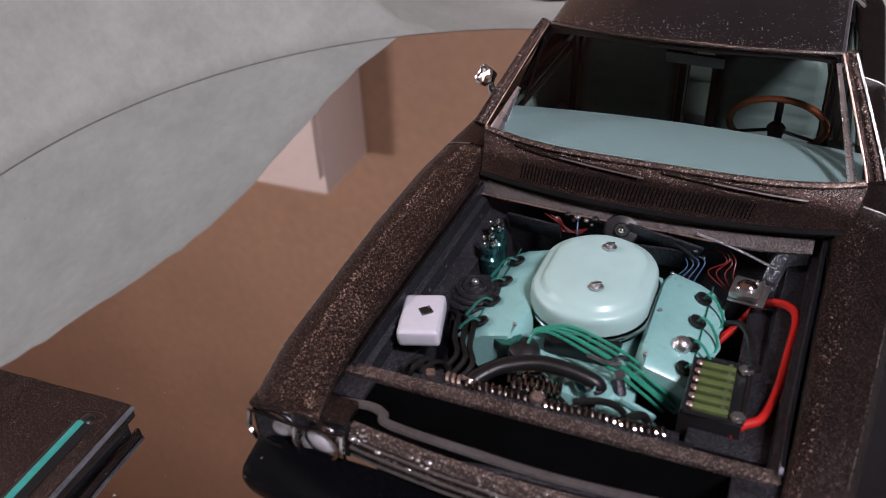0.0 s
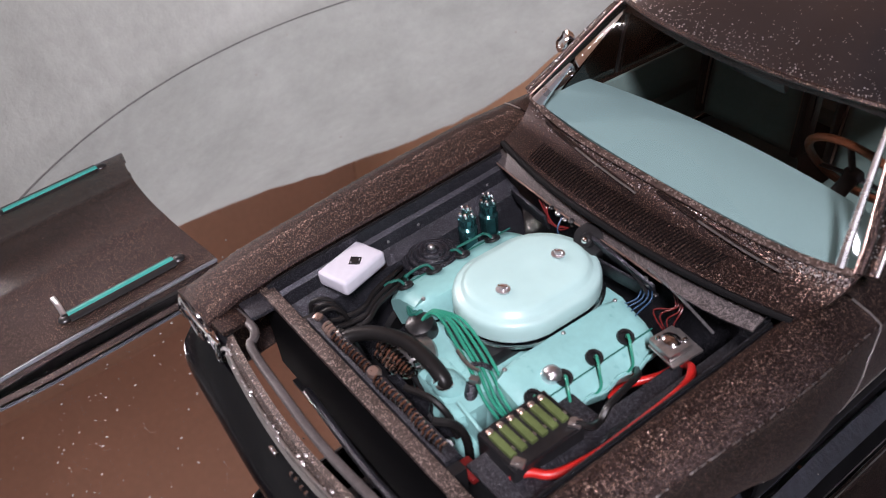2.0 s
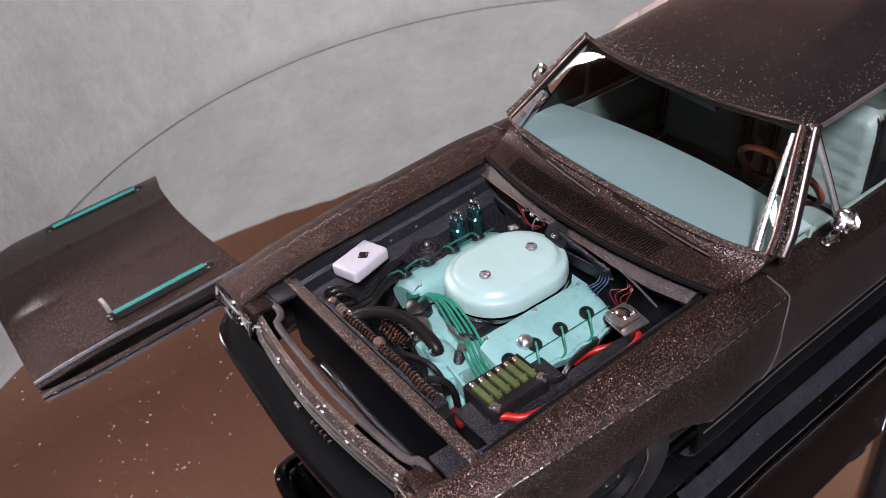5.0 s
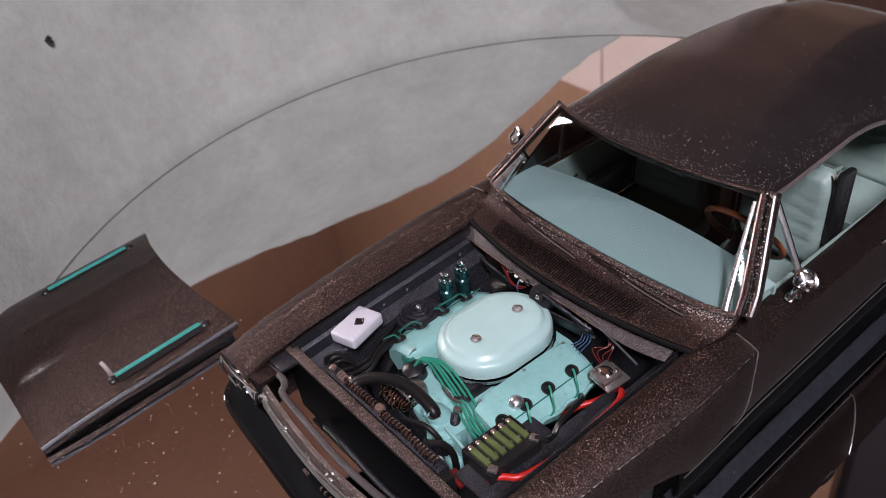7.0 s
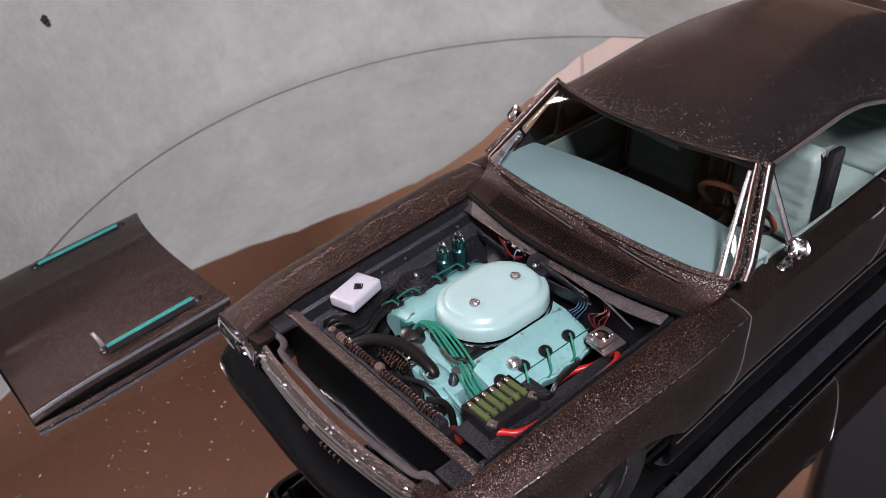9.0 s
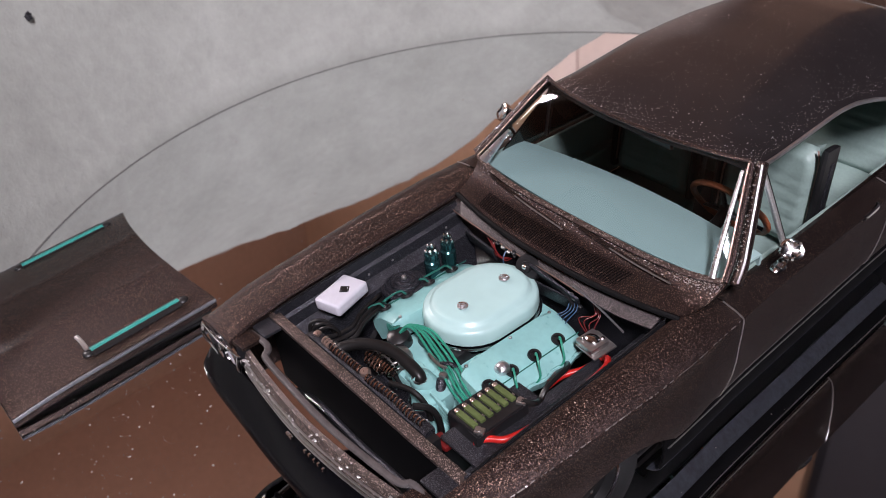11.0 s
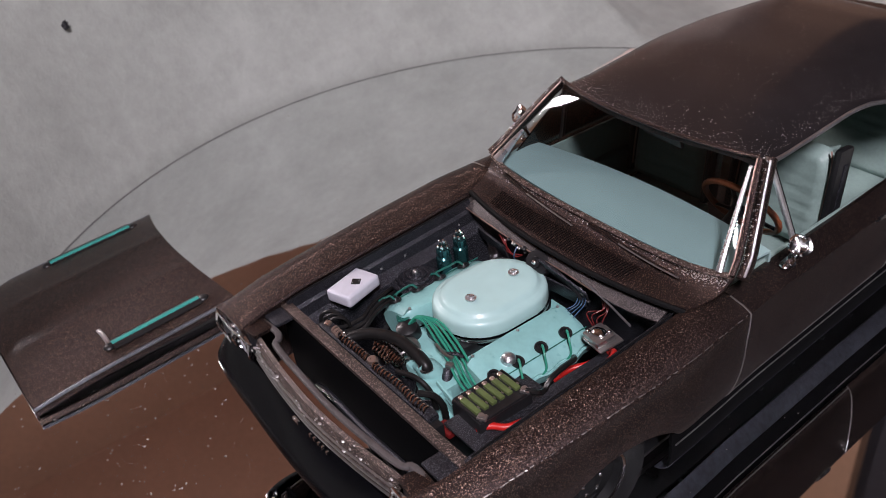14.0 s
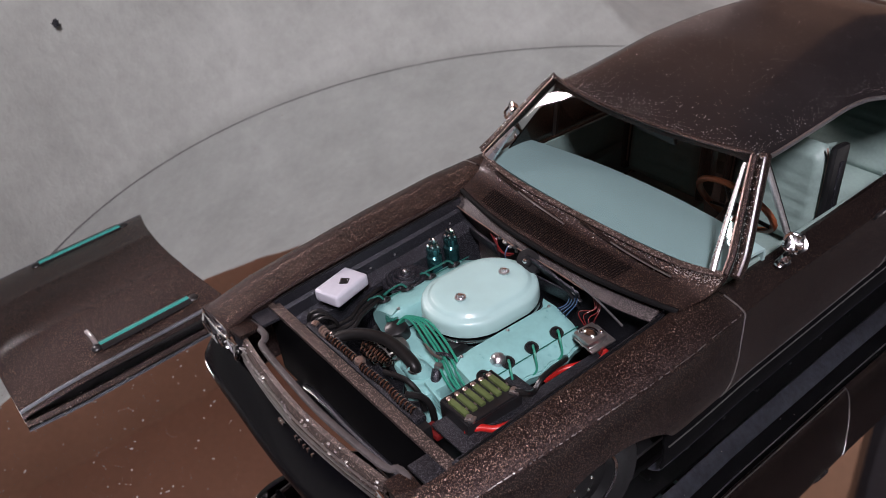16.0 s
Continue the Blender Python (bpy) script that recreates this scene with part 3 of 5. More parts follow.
def wheel(x, y, s):
    w = turned([(0.62, -0.42), (1.12, -0.46), (1.24, -0.36), (1.28, -0.2), (1.28, 0.2), (1.24, 0.36), (1.12, 0.46), (0.98, 0.44), (0.78, 0.36), (0.70, 0.30)], (x, y, HUB_Z), (s, 0, 0), 40)
    tyre = part("tyre", w, RUBBER, CAR, "black rubber tyre", level=True)
    rim = part("wheel_rim", turned([(0.72, 0.34), (0.66, 0.36), (0.60, 0.22), (0.34, 0.18), (0.30, 0.26), (0.12, 0.30), (0, 0.30)], (x, y, HUB_Z), (s, 0, 0), 32), RUBBER, CAR, "dark rim with chrome nuts", level=True)
    for k in range(5):
        a = 2 * math.pi * k / 5 + 0.3
        part("lug_nut", ball((x + s * 0.27, y + 0.22 * math.cos(a), HUB_Z + 0.22 * math.sin(a)), 0.045, n=8), CHROME, rim, level=True)
    part("trim_ring", turned([(0.74, 0.37), (0.71, 0.40), (0.67, 0.38)], (x, y, HUB_Z), (s, 0, 0), 40), CHROME, rim, "thin chrome ring", level=True)
    return tyre


for y in (FRONT_WHEEL, REAR_WHEEL):
    for s in (-1, 1):
        wheel(mid(y) + s * 2.48, y, s)

# cowl, with its fine air slots
def base_line(u):
    """Foot of the windscreen at u from -1 to 1."""
    return (2.95 * u, -1.04 + 0.20 * abs(u) ** 4, 4.0 + 0.17 * abs(u) ** 4)


def cowl_front(u):
    return (mid(-2.0) + 2.72 * u, -1.98 + 0.34 * abs(u) ** 2.2, 3.72)


rows = []
for k in range(11):
    f = k / 10
    row = []
    for i in range(33):
        u = i / 16 - 1
        a, b = Vector(cowl_front(u)), Vector(base_line(u))
        p = a.lerp(b, f)
        p.z = a.z + (b.z - a.z) * (0.25 * f + 0.75 * f**4) + 0.05 * math.sin(math.pi * min(1, f * 1.4)) * (1 - u * u)
        row.append(p)
    rows.append(row)
rows.insert(0, [p - Vector((0, -0.03, 0.16)) for p in rows[0]])
bm = grid(rows)
bmesh.ops.recalc_face_normals(bm, faces=bm.faces)
if sum(f.normal.z for f in bm.faces) < 0:
    bmesh.ops.reverse_faces(bm, faces=bm.faces)
cowl = part("cowl_panel", bm, PAINT, CAR, smooth=35, thick=0.06)


def cowl_point(u, f, lift=0.0):
    a, b = Vector(cowl_front(u)), Vector(base_line(u))
    p = a.lerp(b, f)
    p.z = a.z + (b.z - a.z) * (0.25 * f + 0.75 * f**4) + 0.05 * math.sin(math.pi * min(1, f * 1.4)) * (1 - u * u) + lift
    return p


part("cowl_seal", tube([cowl_point(u, 0.0, -0.03) + Vector((0, -0.03, 0)) for u in np.linspace(-0.99, 0.99, 25)], 0.055, 8, steps=2), RUBBER, CAR, "black seal along the front of the cowl")
bm = bmesh.new()
for i in range(62):
    u = -0.74 + 1.26 * i / 61
    tube([cowl_point(u, 0.10, 0.012), cowl_point(u, 0.34, 0.018), cowl_point(u, 0.58, 0.012)], 0.0085, 4, bm, 2)
tagged(part("cowl_grille", bm, MATT, CAR, "row of fine dark air slots"), kind="stuff")
for u0, u1 in ((-0.80, -0.10), (0.02, 0.72)):
    pts = [cowl_point(u0 + (u1 - u0) * k / 6, 0.90 - 0.16 * k / 6, 0.05) for k in range(7)]
    wp = part("wiper", tube(pts, lambda t: 0.045 - 0.02 * t, 6, flat=1.3), PAINT, CAR, "moulded wiper arm and blade")
    part("wiper_blade", tube([p + Vector((0.1, -0.05, 0.02)) for p in pts[2:]], 0.018, 5), DULL, wp)

# windscreen, pillars, roof
# glints put in as bright specks where the cowl meets the windscreen
rng = random.Random(41)
bm = bmesh.new()
for k in range(700):
    u = rng.uniform(-0.95, 0.6) if k < 300 else 1 - abs(rng.gauss(0, 0.22))
    p = cowl_point(max(-0.97, min(0.985, u)), 1 - abs(rng.gauss(0, 0.10)), 0.008)
    ball(p, 0.006 + 0.010 * rng.random() ** 2, bm, 5, (1, 1, 0.7))
tagged(part("bright_specks", bm, FOIL, cowl, "bright specks standing for glints along the foot of the windscreen"), kind="stuff")


def top_line(u):
    return (2.30 * u, 0.18 + 0.42 * abs(u) ** 2.2, 5.78 - 0.07 * u * u)


def screen_point(u, f, out=0.0):
    a, b = Vector(base_line(u)), Vector(top_line(u))
    p = a.lerp(b, f)
    edge = min(1.0, max(0.0, (abs(u) - 0.93) / 0.07))
    belly = math.sin(math.pi * min(1.0, max(0.0, f))) ** 0.15 if 0 < f < 1 else 0.0
    flat = 0.35 * (0.20 * abs(u) ** 4 * (1 - f) + 0.42 * abs(u) ** 2.2 * f) * (1 - edge)
    return p + Vector((0, -0.72, 0.68)) * out + Vector((0, (0.068 + 0.13 * (0.5 - f)) * edge - 0.02 - flat, 0.03 * edge)) * belly


bm = grid([[screen_point(u, k / 16) for u in (-1, -0.98, -0.96, -0.945, -0.93, -0.915, -0.89, *np.linspace(-0.86, 0.86, 33), 0.89, 0.915, 0.93, 0.945, 0.96, 0.98, 1)] for k in [0, 0.1, 0.3, 0.6, *range(1, 16), 15.4, 15.7, 15.9, 16]])
bmesh.ops.recalc_face_normals(bm, faces=bm.faces)
screen = part("windscreen", bm, SCREEN, CAR, "curved windscreen, tinted to put shade into the cabin behind it", smooth=60)
screen.visible_shadow = False
part("windscreen_trim", tube([screen_point(u, 0.0, 0.03) for u in np.linspace(-0.985, 0.985, 25)], 0.06, 6, steps=2), WORN_TRIM, CAR, "worn copper-brown trim along the foot of the windscreen")
part("header_trim", tube([screen_point(u, 1.0, 0.02) for u in np.linspace(-0.98, 0.98, 25)], 0.045, 6, steps=2), PAINT, CAR)
for s in (-1, 1):
    pil = part("windscreen_pillar", tube([screen_point(s * 1.035, f) + Vector((0, 0.05, 0)) for f in np.linspace(-0.02, 1.0, 9)], 0.11, 10, steps=2), PAINT, CAR)
    part("pillar_trim", tube([screen_point(s * 1.0, f, 0.09) for f in np.linspace(0.0, 0.98, 9)], 0.05, 8, steps=2), PAINT, pil)
    # bright strip shaped like the lamp's reflection in the curved glass edge
    part("glass_streak", tube([screen_point(s * (0.925 + 0.03 * f), f, 0.015) for f in np.linspace(0.03, 0.93 if s > 0 else 0.42, 9)], (lambda t: 0.065 - 0.03 * t) if s > 0 else (lambda t: 0.12 - 0.085 * t), 8, steps=2), STREAK, pil, "bright strip standing for a lamp's reflection in the glass edge")
    for u, r in ((0.985, 0.018), (1.065, 0.022)) if s > 0 else ((0.985, 0.012),):
        part("pillar_line", tube([screen_point(s * u, f, 0.10) for f in np.linspace(0.0, 0.98, 9)], r, 6, steps=2), COPPER if u < 1 else FOIL, pil, "worn bright edge")
    rng = random.Random(51 + s)
    bm = bmesh.new()
    for k in range(100 if s > 0 else 50):
        f = rng.uniform(0.0, 1.0)
        ball(screen_point(s * rng.uniform(0.995, 1.05), f, 0.11 + rng.uniform(-0.03, 0.02)), 0.006 + 0.012 * rng.random() ** 2, bm, 5)
    tagged(part("bright_specks", bm, FOIL, pil, "bright silver specks on the pillar"), kind="stuff")
    vent = part("vent_window_frame", tube([(s * 2.40, 0.72, 5.50), (s * 2.62, 0.82, 4.8), (s * 2.86, 0.96, 3.95)], 0.055, 8), FOIL if s > 0 else BLACK, CAR, "silver quarter-light bar" if s > 0 else "black quarter-light bar")
    part("vent_rubber", tube([(s * 2.38, 0.80, 5.50), (s * 2.60, 0.90, 4.8), (s * 2.84, 1.04, 3.95)], 0.035, 6), RUBBER, vent)

# added pane: blocks the globe's light so the front seats stay dark
bm = grid([[(-2.84 + 0.46 * f, (-0.5 + 1.3 * f) * (1 - g) + (4.2 - 0.2 * f) * g, 3.92 + 1.62 * f) for g in np.linspace(0, 1, 7)] for f in np.linspace(0, 1, 6)])
part("dark_side_pane", bm, DARK_PANE, CAR, "dark side pane, added to keep the cabin dark", thick=0.03)
bm = grid([[(-2.84 + 0.40 * f - 0.06 * g, 4.26 - 0.2 * f + (2.9 - 0.1 * f) * g, 3.94 + 1.50 * f) for g in np.linspace(0, 1, 7)] for f in np.linspace(0, 1, 6)])
part("quarter_window", bm, GLASS, CAR, "clear rear quarter window").visible_shadow = False

ROOF_Z = [(0.2, 5.64), (1.5, 5.92), (3.0, 6.10), (4.5, 6.13), (6.0, 6.0), (7.5, 5.60), (8.6, 5.12)]
EDGE_Z = [(0.5, 5.50), (1.2, 5.47), (3.2, 5.53), (3.8, 5.46), (4.4, 5.31), (5.1, 5.06), (6.0, 4.68), (7.0, 4.28), (8.2, 3.92)]
EDGE_X = [(0.5, 2.27), (3.5, 2.32), (4.4, 2.40), (5.5, 2.55), (6.5, 2.72), (8.2, 2.90)]


def roof_point(u, f):
    """The roof's skin, whose edges run down behind the side windows as the rear pillars."""
    y0, y1 = settle(top_line(u)).y, 8.6 - 0.45 * u * u
    y = y0 + (y1 - y0) * f
    z = lerp(EDGE_Z, y) + (lerp(ROOF_Z, y) - lerp(EDGE_Z, y)) * (1 - abs(u) ** 3.4)
    return Vector((lerp(EDGE_X, y) * u + 0.02, y, z))


rows = []
for k in range(29):
    f = k / 28
    row = [roof_point(i / 16 - 1, f) for i in range(33)]
    for s, at in ((-1, 0), (1, len(row))):
        e = roof_point(s, f)
        skirt = [e + Vector((s * 0.04, 0, -0.04)), e + Vector((s * 0.06, 0, -0.10)), e + Vector((s * 0.02, 0, -0.14))]
        row = skirt[::-1] + row if s < 0 else row + skirt
    rows.append(row)
rows.insert(0, [p + Vector((0, -0.03, -0.10)) for p in rows[0]])
bm = grid(rows)
bmesh.ops.recalc_face_normals(bm, faces=bm.faces)
if sum(f.normal.z for f in bm.faces) < 0:
    bmesh.ops.reverse_faces(bm, faces=bm.faces)
roof = part("roof", bm, ROOF_TONE, CAR, smooth=50, thick=0.08, level=True)
rng = random.Random(61)
bm = bmesh.new()
for k in range(520):
    u, f = rng.uniform(-0.97, 0.97), abs(rng.gauss(0, 0.035)) + 0.006
    if k > 330:
        u, f = 1 - abs(rng.gauss(0.02, 0.05)), rng.uniform(0.01, 0.6)
    if k > 430:
        u, f = rng.uniform(-0.9, 0.97), rng.uniform(0.02, 0.6)
    ball(Vector(roof_point(min(0.985, u), f)) + Vector((0, 0, 0.004)), 0.004 + 0.009 * rng.random() ** 2, bm, 5, (1, 1, 0.7))
tagged(part("bright_specks", bm, FOIL, roof, "bright specks along the edges of the roof", level=True), kind="stuff")
rng = random.Random(31)
bm = bmesh.new()
for k in range(620):
    if k < 200:
        u, f = rng.uniform(-0.95, 0.95), rng.uniform(0.03, 0.9)
    elif k < 400:
        u, f = rng.uniform(-1, 1), abs(rng.gauss(0.0, 0.022))
    else:
        u, f = 1 - abs(rng.gauss(0.0, 0.06)), rng.uniform(0, 0.75)
    p, d = roof_point(u, min(1.0, f)), 0.004 + 0.008 * rng.random() ** 2
    ball(p + Vector((0, 0, 0.004)), d, bm, 5, (1, 1, 0.7))
tagged(part("dust_specks", bm, DUST, CAR, "pale dust specks on the roof paint", level=True), kind="stuff")
for s in (-1, 1):
    part("drip_rail", tube([roof_point(s, f) + Vector((s * 0.07, 0, -0.10)) for f in np.linspace(0.0, 0.80, 18)], 0.042, 6, steps=2), FOIL, CAR, "thin silver drip rail", level=True)
bm = grid([[roof_point(i / 8 - 1, 1.0).lerp(Vector((2.75 * (i / 8 - 1), 9.6, 4.02)), k / 8) + Vector((0, 0, 0.1 * math.sin(math.pi * k / 8))) for i in range(17)] for k in range(9)])
part("rear_window", bm, GLASS, CAR, "clear rear window", smooth=60, level=True)
bm = grid([[(2.95 * u, y, 4.2 + 0.12 * (1 - u * u) - 0.02 * (y - 9.2) - (0.5 if y > 12.5 else 0)) for u in np.linspace(-1, 1, 15)] for y in (9.25, 9.6, 10.4, 11.2, 12.0, 12.4, 12.55)])
part("trunk_lid", bm, PAINT, CAR, smooth=40, thick=0.06)
bm = grid([[(3.3 * u, 12.55 - 0.1 * u * u, z) for u in np.linspace(-1, 1, 9)] for z in (4.1, 3.0, 1.8, 1.2)])
part("tail_panel", bm, PAINT, CAR, thick=0.08)
part("rear_bumper", tube([(-3.4, 11.8, 1.9), (-3.3, 12.6, 1.9), (0, 12.85, 1.9), (3.3, 12.6, 1.9), (3.4, 11.8, 1.9)], 0.28, 10), CHROME, CAR)

# door mirrors and handles
def door_mirror(s, at):
    x, y, z = at
    m = part("door_mirror", turned([(0, -0.12), (0.09, -0.11), (0.17, -0.04), (0.20, 0.04), (0.195, 0.09), (0.16, 0.10), (0.14, 0.07), (0, 0.06)], (x, y, z), (s * 0.35, -0.75, 0.5), 16, bm=None), CHROME, CAR, "round dented chrome door mirror")
    for v in m.data.vertices:
        v.co += Vector((noise.noise(v.co * 900), noise.noise(v.co * 900 + Vector((7, 0, 0))), noise.noise(v.co * 900 + Vector((0, 9, 0))))) * 0.0005
    part("mirror_stem", tube([(x - s * 0.05, y + 0.02, z - 0.15), (x - s * 0.10, y, z - 0.32), (x - s * 0.18, y + 0.02, z - 0.52)], lambda t: 0.05 + 0.05 * t, 8), CHROME, m)
    part("mirror_foot", ball((x - s * 0.18, y + 0.02, z - 0.55), 0.12, n=10, squash=(1, 1.5, 0.5)), CHROME, m)


door_mirror(1, (3.30, 0.40, 4.42))
door_mirror(-1, (-3.30, 0.25, 4.66))
for s in (-1, 1):
    h = part("door_handle", tube([(s * 3.20 + 0.04, 2.86, 3.62), (s * 3.33 + 0.04, 2.96, 3.64), (s * 3.34 + 0.04, 3.42, 3.66), (s * 3.22 + 0.04, 3.56, 3.66)], 0.05, 8), CHROME, CAR, "small chrome door handle", level=True)
    part("push_button", ball((s * 3.24 + 0.04, 3.66, 3.66), 0.06, n=8), CHROME, h, level=True)

# engine bay
def bay_wall(s):
    lip = lambda y: mid(y) + s * 2.59
    rows = []
    for y in np.linspace(-6.1, -1.85, 22):
        z = lerp(TOP, y) - 0.07
        rows.append([(lip(y), y, z - 0.05), (lip(y) - s * 0.02, y, z - 0.26), (lip(y) - s * 0.10, y, z - 0.30), (lip(y) - s * 0.13, y, z - 0.52), (lip(y) - s * 0.40, y, z - 0.62),
                     (lip(y) - s * 0.46, y, z - 0.9), (lip(y) - s * 0.52, y, 1.9), (lip(y) - s * 0.75, y, 1.2)])
    bm = grid(rows)
    bmesh.ops.recalc_face_normals(bm, faces=bm.faces)
    w = part("inner_fender", bm, SATIN, CAR, "speckled satin black inner fender", smooth=25, thick=0.05, level=True)
    for y in (-5.3, -4.72, -4.14, -3.58, -2.25):
        part("bolt_head", ball((lip(y) - s * 0.13, y, lerp(TOP, y) - 0.47), 0.04, n=8), DULL, w, level=True)
    for y in (-5.0, -2.92):
        part("slot", box((0.03, 0.34, 0.07), (lip(y) - s * 0.035, y, lerp(TOP, y) - 0.24), 0.02), BLACK, w, level=True)
    part("weather_strip", tube([(lip(y) - s * 0.015, y, lerp(TOP, y) - 0.11) for y in np.linspace(-6.0, -1.86, 10)], 0.018, 6, steps=2), RUBBER, w, level=True)


bay_wall(1)
bay_wall(-1)
M = -0.3
bm = grid([[(M + 2.68 * u, y + 0.34 * abs(u) ** 2.2, z) for u in np.linspace(-1, 1, 25)] for y, z in ((-1.93, 3.50), (-1.96, 3.30), (-1.86, 3.20), (-1.82, 2.6), (-1.8, 1.0))])
bmesh.ops.recalc_face_normals(bm, faces=bm.faces)
firewall = part("firewall", bm, SATIN, CAR, "satin black firewall with a ledge under the cowl", smooth=25, thick=0.05)
bm = grid([[(M + 2.66 * u, -1.90 + 0.34 * abs(u) ** 2.2 - f * (0.16 + 0.22 * smooth01((u - 0.1) / 0.8) + 0.10 * smooth01((-u - 0.4) / 0.6)), 3.60 - 0.16 * f - 0.03 * f * f) for u in np.linspace(-1, 1, 33)] for f in np.linspace(0, 1, 6)])
bmesh.ops.recalc_face_normals(bm, faces=bm.faces)
ledge = part("cowl_ledge", bm, LEDGE, CAR, "grey-brown speckled ledge under the cowl", smooth=40, thick=0.05)
part("ledge_edge", tube([(M + 2.66 * u, -1.90 + 0.34 * abs(u) ** 2.2 - (0.16 + 0.22 * smooth01((u - 0.1) / 0.8) + 0.10 * smooth01((-u - 0.4) / 0.6)), 3.42) for u in np.linspace(-0.96, 0.5, 25)], 0.016, 5, steps=2), COPPER, ledge, "worn bright edge")
part("bay_floor", box((4.6, 4.4, 0.08), (M, -3.9, 1.0)), BLACK, CAR)
motor = part("wiper_motor", turned([(0, 0.22), (0.10, 0.22), (0.12, 0.16), (0.24, 0.14), (0.27, 0.08), (0.27, -0.2), (0, -0.2)], (-0.32, -2.02, 3.27), (0.15, -0.8, 0.55), 24), BLACK, firewall, "round black wiper motor")
part("motor_bolt", ball((-0.29, -2.20, 3.39), 0.06, n=10), CHROME, motor)
part("relief_plate", box((1.15, 0.06, 0.62), (0.28, -2.02, 3.12), 0.05, (24, 14, 4)), SATIN, firewall, "speckled black relief plate")
part("plate_rib", tube([(-0.2, -2.08, 3.42), (0.35, -2.1, 3.34), (0.72, -2.1, 3.10), (0.85, -2.06, 2.88)], 0.03, 6), BLACK, firewall)
part("brace_rod", tube([(0.78, -2.08, 3.50), (1.3, -2.08, 3.36), (1.93, -2.10, 3.12)], 0.022, 6), FOIL, firewall, "bright bare metal rod")
for k, (x, z) in enumerate(((-1.15, 3.42), (-1.0, 3.40), (-0.86, 3.36), (-0.72, 3.42), (0.72, 3.24), (0.80, 3.18), (0.92, 3.05))):
    part("fitting", ball((x, -2.06, z), 0.045 + 0.012 * (k % 2), n=7, squash=(1, 1, 0.8)), DULL if k % 3 else BLACK, firewall)
part("ledge_bracket", box((1.25, 0.05, 0.5), (0.15, -2.05, 2.9), 0.04, (20, 0, 6)), SATIN, firewall)
part("ledge_bracket", box((0.9, 0.06, 0.35), (-1.7, -2.0, 3.02), 0.04, (15, 0, -6)), SATIN, firewall)
for k in range(6):
    x = -1.35 + 0.28 * k
    part("firewall_bolt", ball((x, -1.98, 3.24 + 0.03 * (k % 2)), 0.035, n=8), DULL, firewall)

# radiator support and radiator
sup = part("radiator_support", box((5.3, 0.20, 0.10), (-0.32, -5.98, 2.90), 0.03), BROWN_WORN, CAR, "brown painted radiator support bar")
part("support_panel", box((5.2, 0.06, 1.7), (-0.32, -6.04, 2.05), 0.02), MATT, sup)
for s in (-1, 1):
    part("support_side", box((0.55, 0.5, 0.08), (-0.32 + s * 2.42, -6.18, 2.86), 0.03), SATIN, sup)
rad = part("radiator", box((3.5, 0.26, 1.5), (-0.4, -5.76, 2.02), 0.04), BLACK, CAR, "black radiator with a beaded top tank")
part("top_tank", box((3.2, 0.24, 0.16), (-0.4, -5.72, 2.80), 0.05), SATIN, rad)
def corkscrew(x0, x1, pitch, r, wire, mat, label, y=-5.715, z=2.90):
    turns = (x1 - x0) / pitch
    n = int(turns * 9)
    rng = random.Random(int(x0 * 100))
    pts = []
    for k in range(n + 1):
        a, x = 2 * math.pi * k / 9, x0 + (x1 - x0) * k / n
        w = 1 + 0.22 * noise.noise(Vector((x * 6, 2.0, 0)))
        pts.append((x + rng.uniform(-0.006, 0.006), y + r * w * math.cos(a) + 0.03 * noise.noise(Vector((x * 2, 0, 0))), z + r * w * math.sin(a)))
    return part("corkscrew_wire", tube(pts, wire, 6, smooth=False), mat, rad, label)


corkscrew(-1.40, -0.58, 0.082, 0.062, 0.021, INKY, "glinting dark copper corkscrew wire")
corkscrew(-0.40, 1.06, 0.082, 0.062, 0.021, INKY, "glinting dark copper corkscrew wire")
corkscrew(-1.0, -0.30, 0.075, 0.10, 0.022, INKY, "glinting dark copper corkscrew wire", -5.27, 2.72)
corkscrew(-0.9, -0.45, 0.09, 0.07, 0.02, CHROME, "bright corkscrew wire", -5.40, 2.74)
corkscrew(-1.66, -1.42, 0.075, 0.066, 0.026, BRASSY, "worn copper end of the corkscrew wire")
part("radiator_cap", turned([(0, 0.07), (0.07, 0.06), (0.10, 0.01), (0.09, -0.07)], (-0.49, -5.69, 2.93), (0.2, -0.3, 1), n=9), BRASSY, rad, "round filler cap")
part("tank_corner", box((0.12, 0.12, 0.08), (-1.88, -5.70, 2.90), 0.03, (10, 0, 20)), BRASSY, rad)
for sx in (-1, 1):
    part("fan_shroud_arm", tube([(-0.4 + sx * 1.3, -5.6, 2.7), (-0.4 + sx * 1.1, -5.45, 2.35), (-0.4 + sx * 0.9, -5.4, 1.9)], 0.08, 8), BLACK, rad)

# nose: header bar, grille, headlamps, bumper
bar_pts = [(-2.95, -6.50, 2.78), (-2.35, -6.48, 2.86), (-2.12, -6.56, 2.88), (-1.98, -6.68, 2.86), (-0.95, -6.75, 2.86), (0.1, -6.78, 2.86), (1.35, -6.70, 2.86), (1.70, -6.64, 2.87), (1.82, -6.54, 2.88), (2.45, -6.55, 2.80)]
nose = part("header_bar", tube(bar_pts, 0.065, 8, steps=4, flat=0.8), GREY, CAR, "grey header bar behind the grille")
rows = []
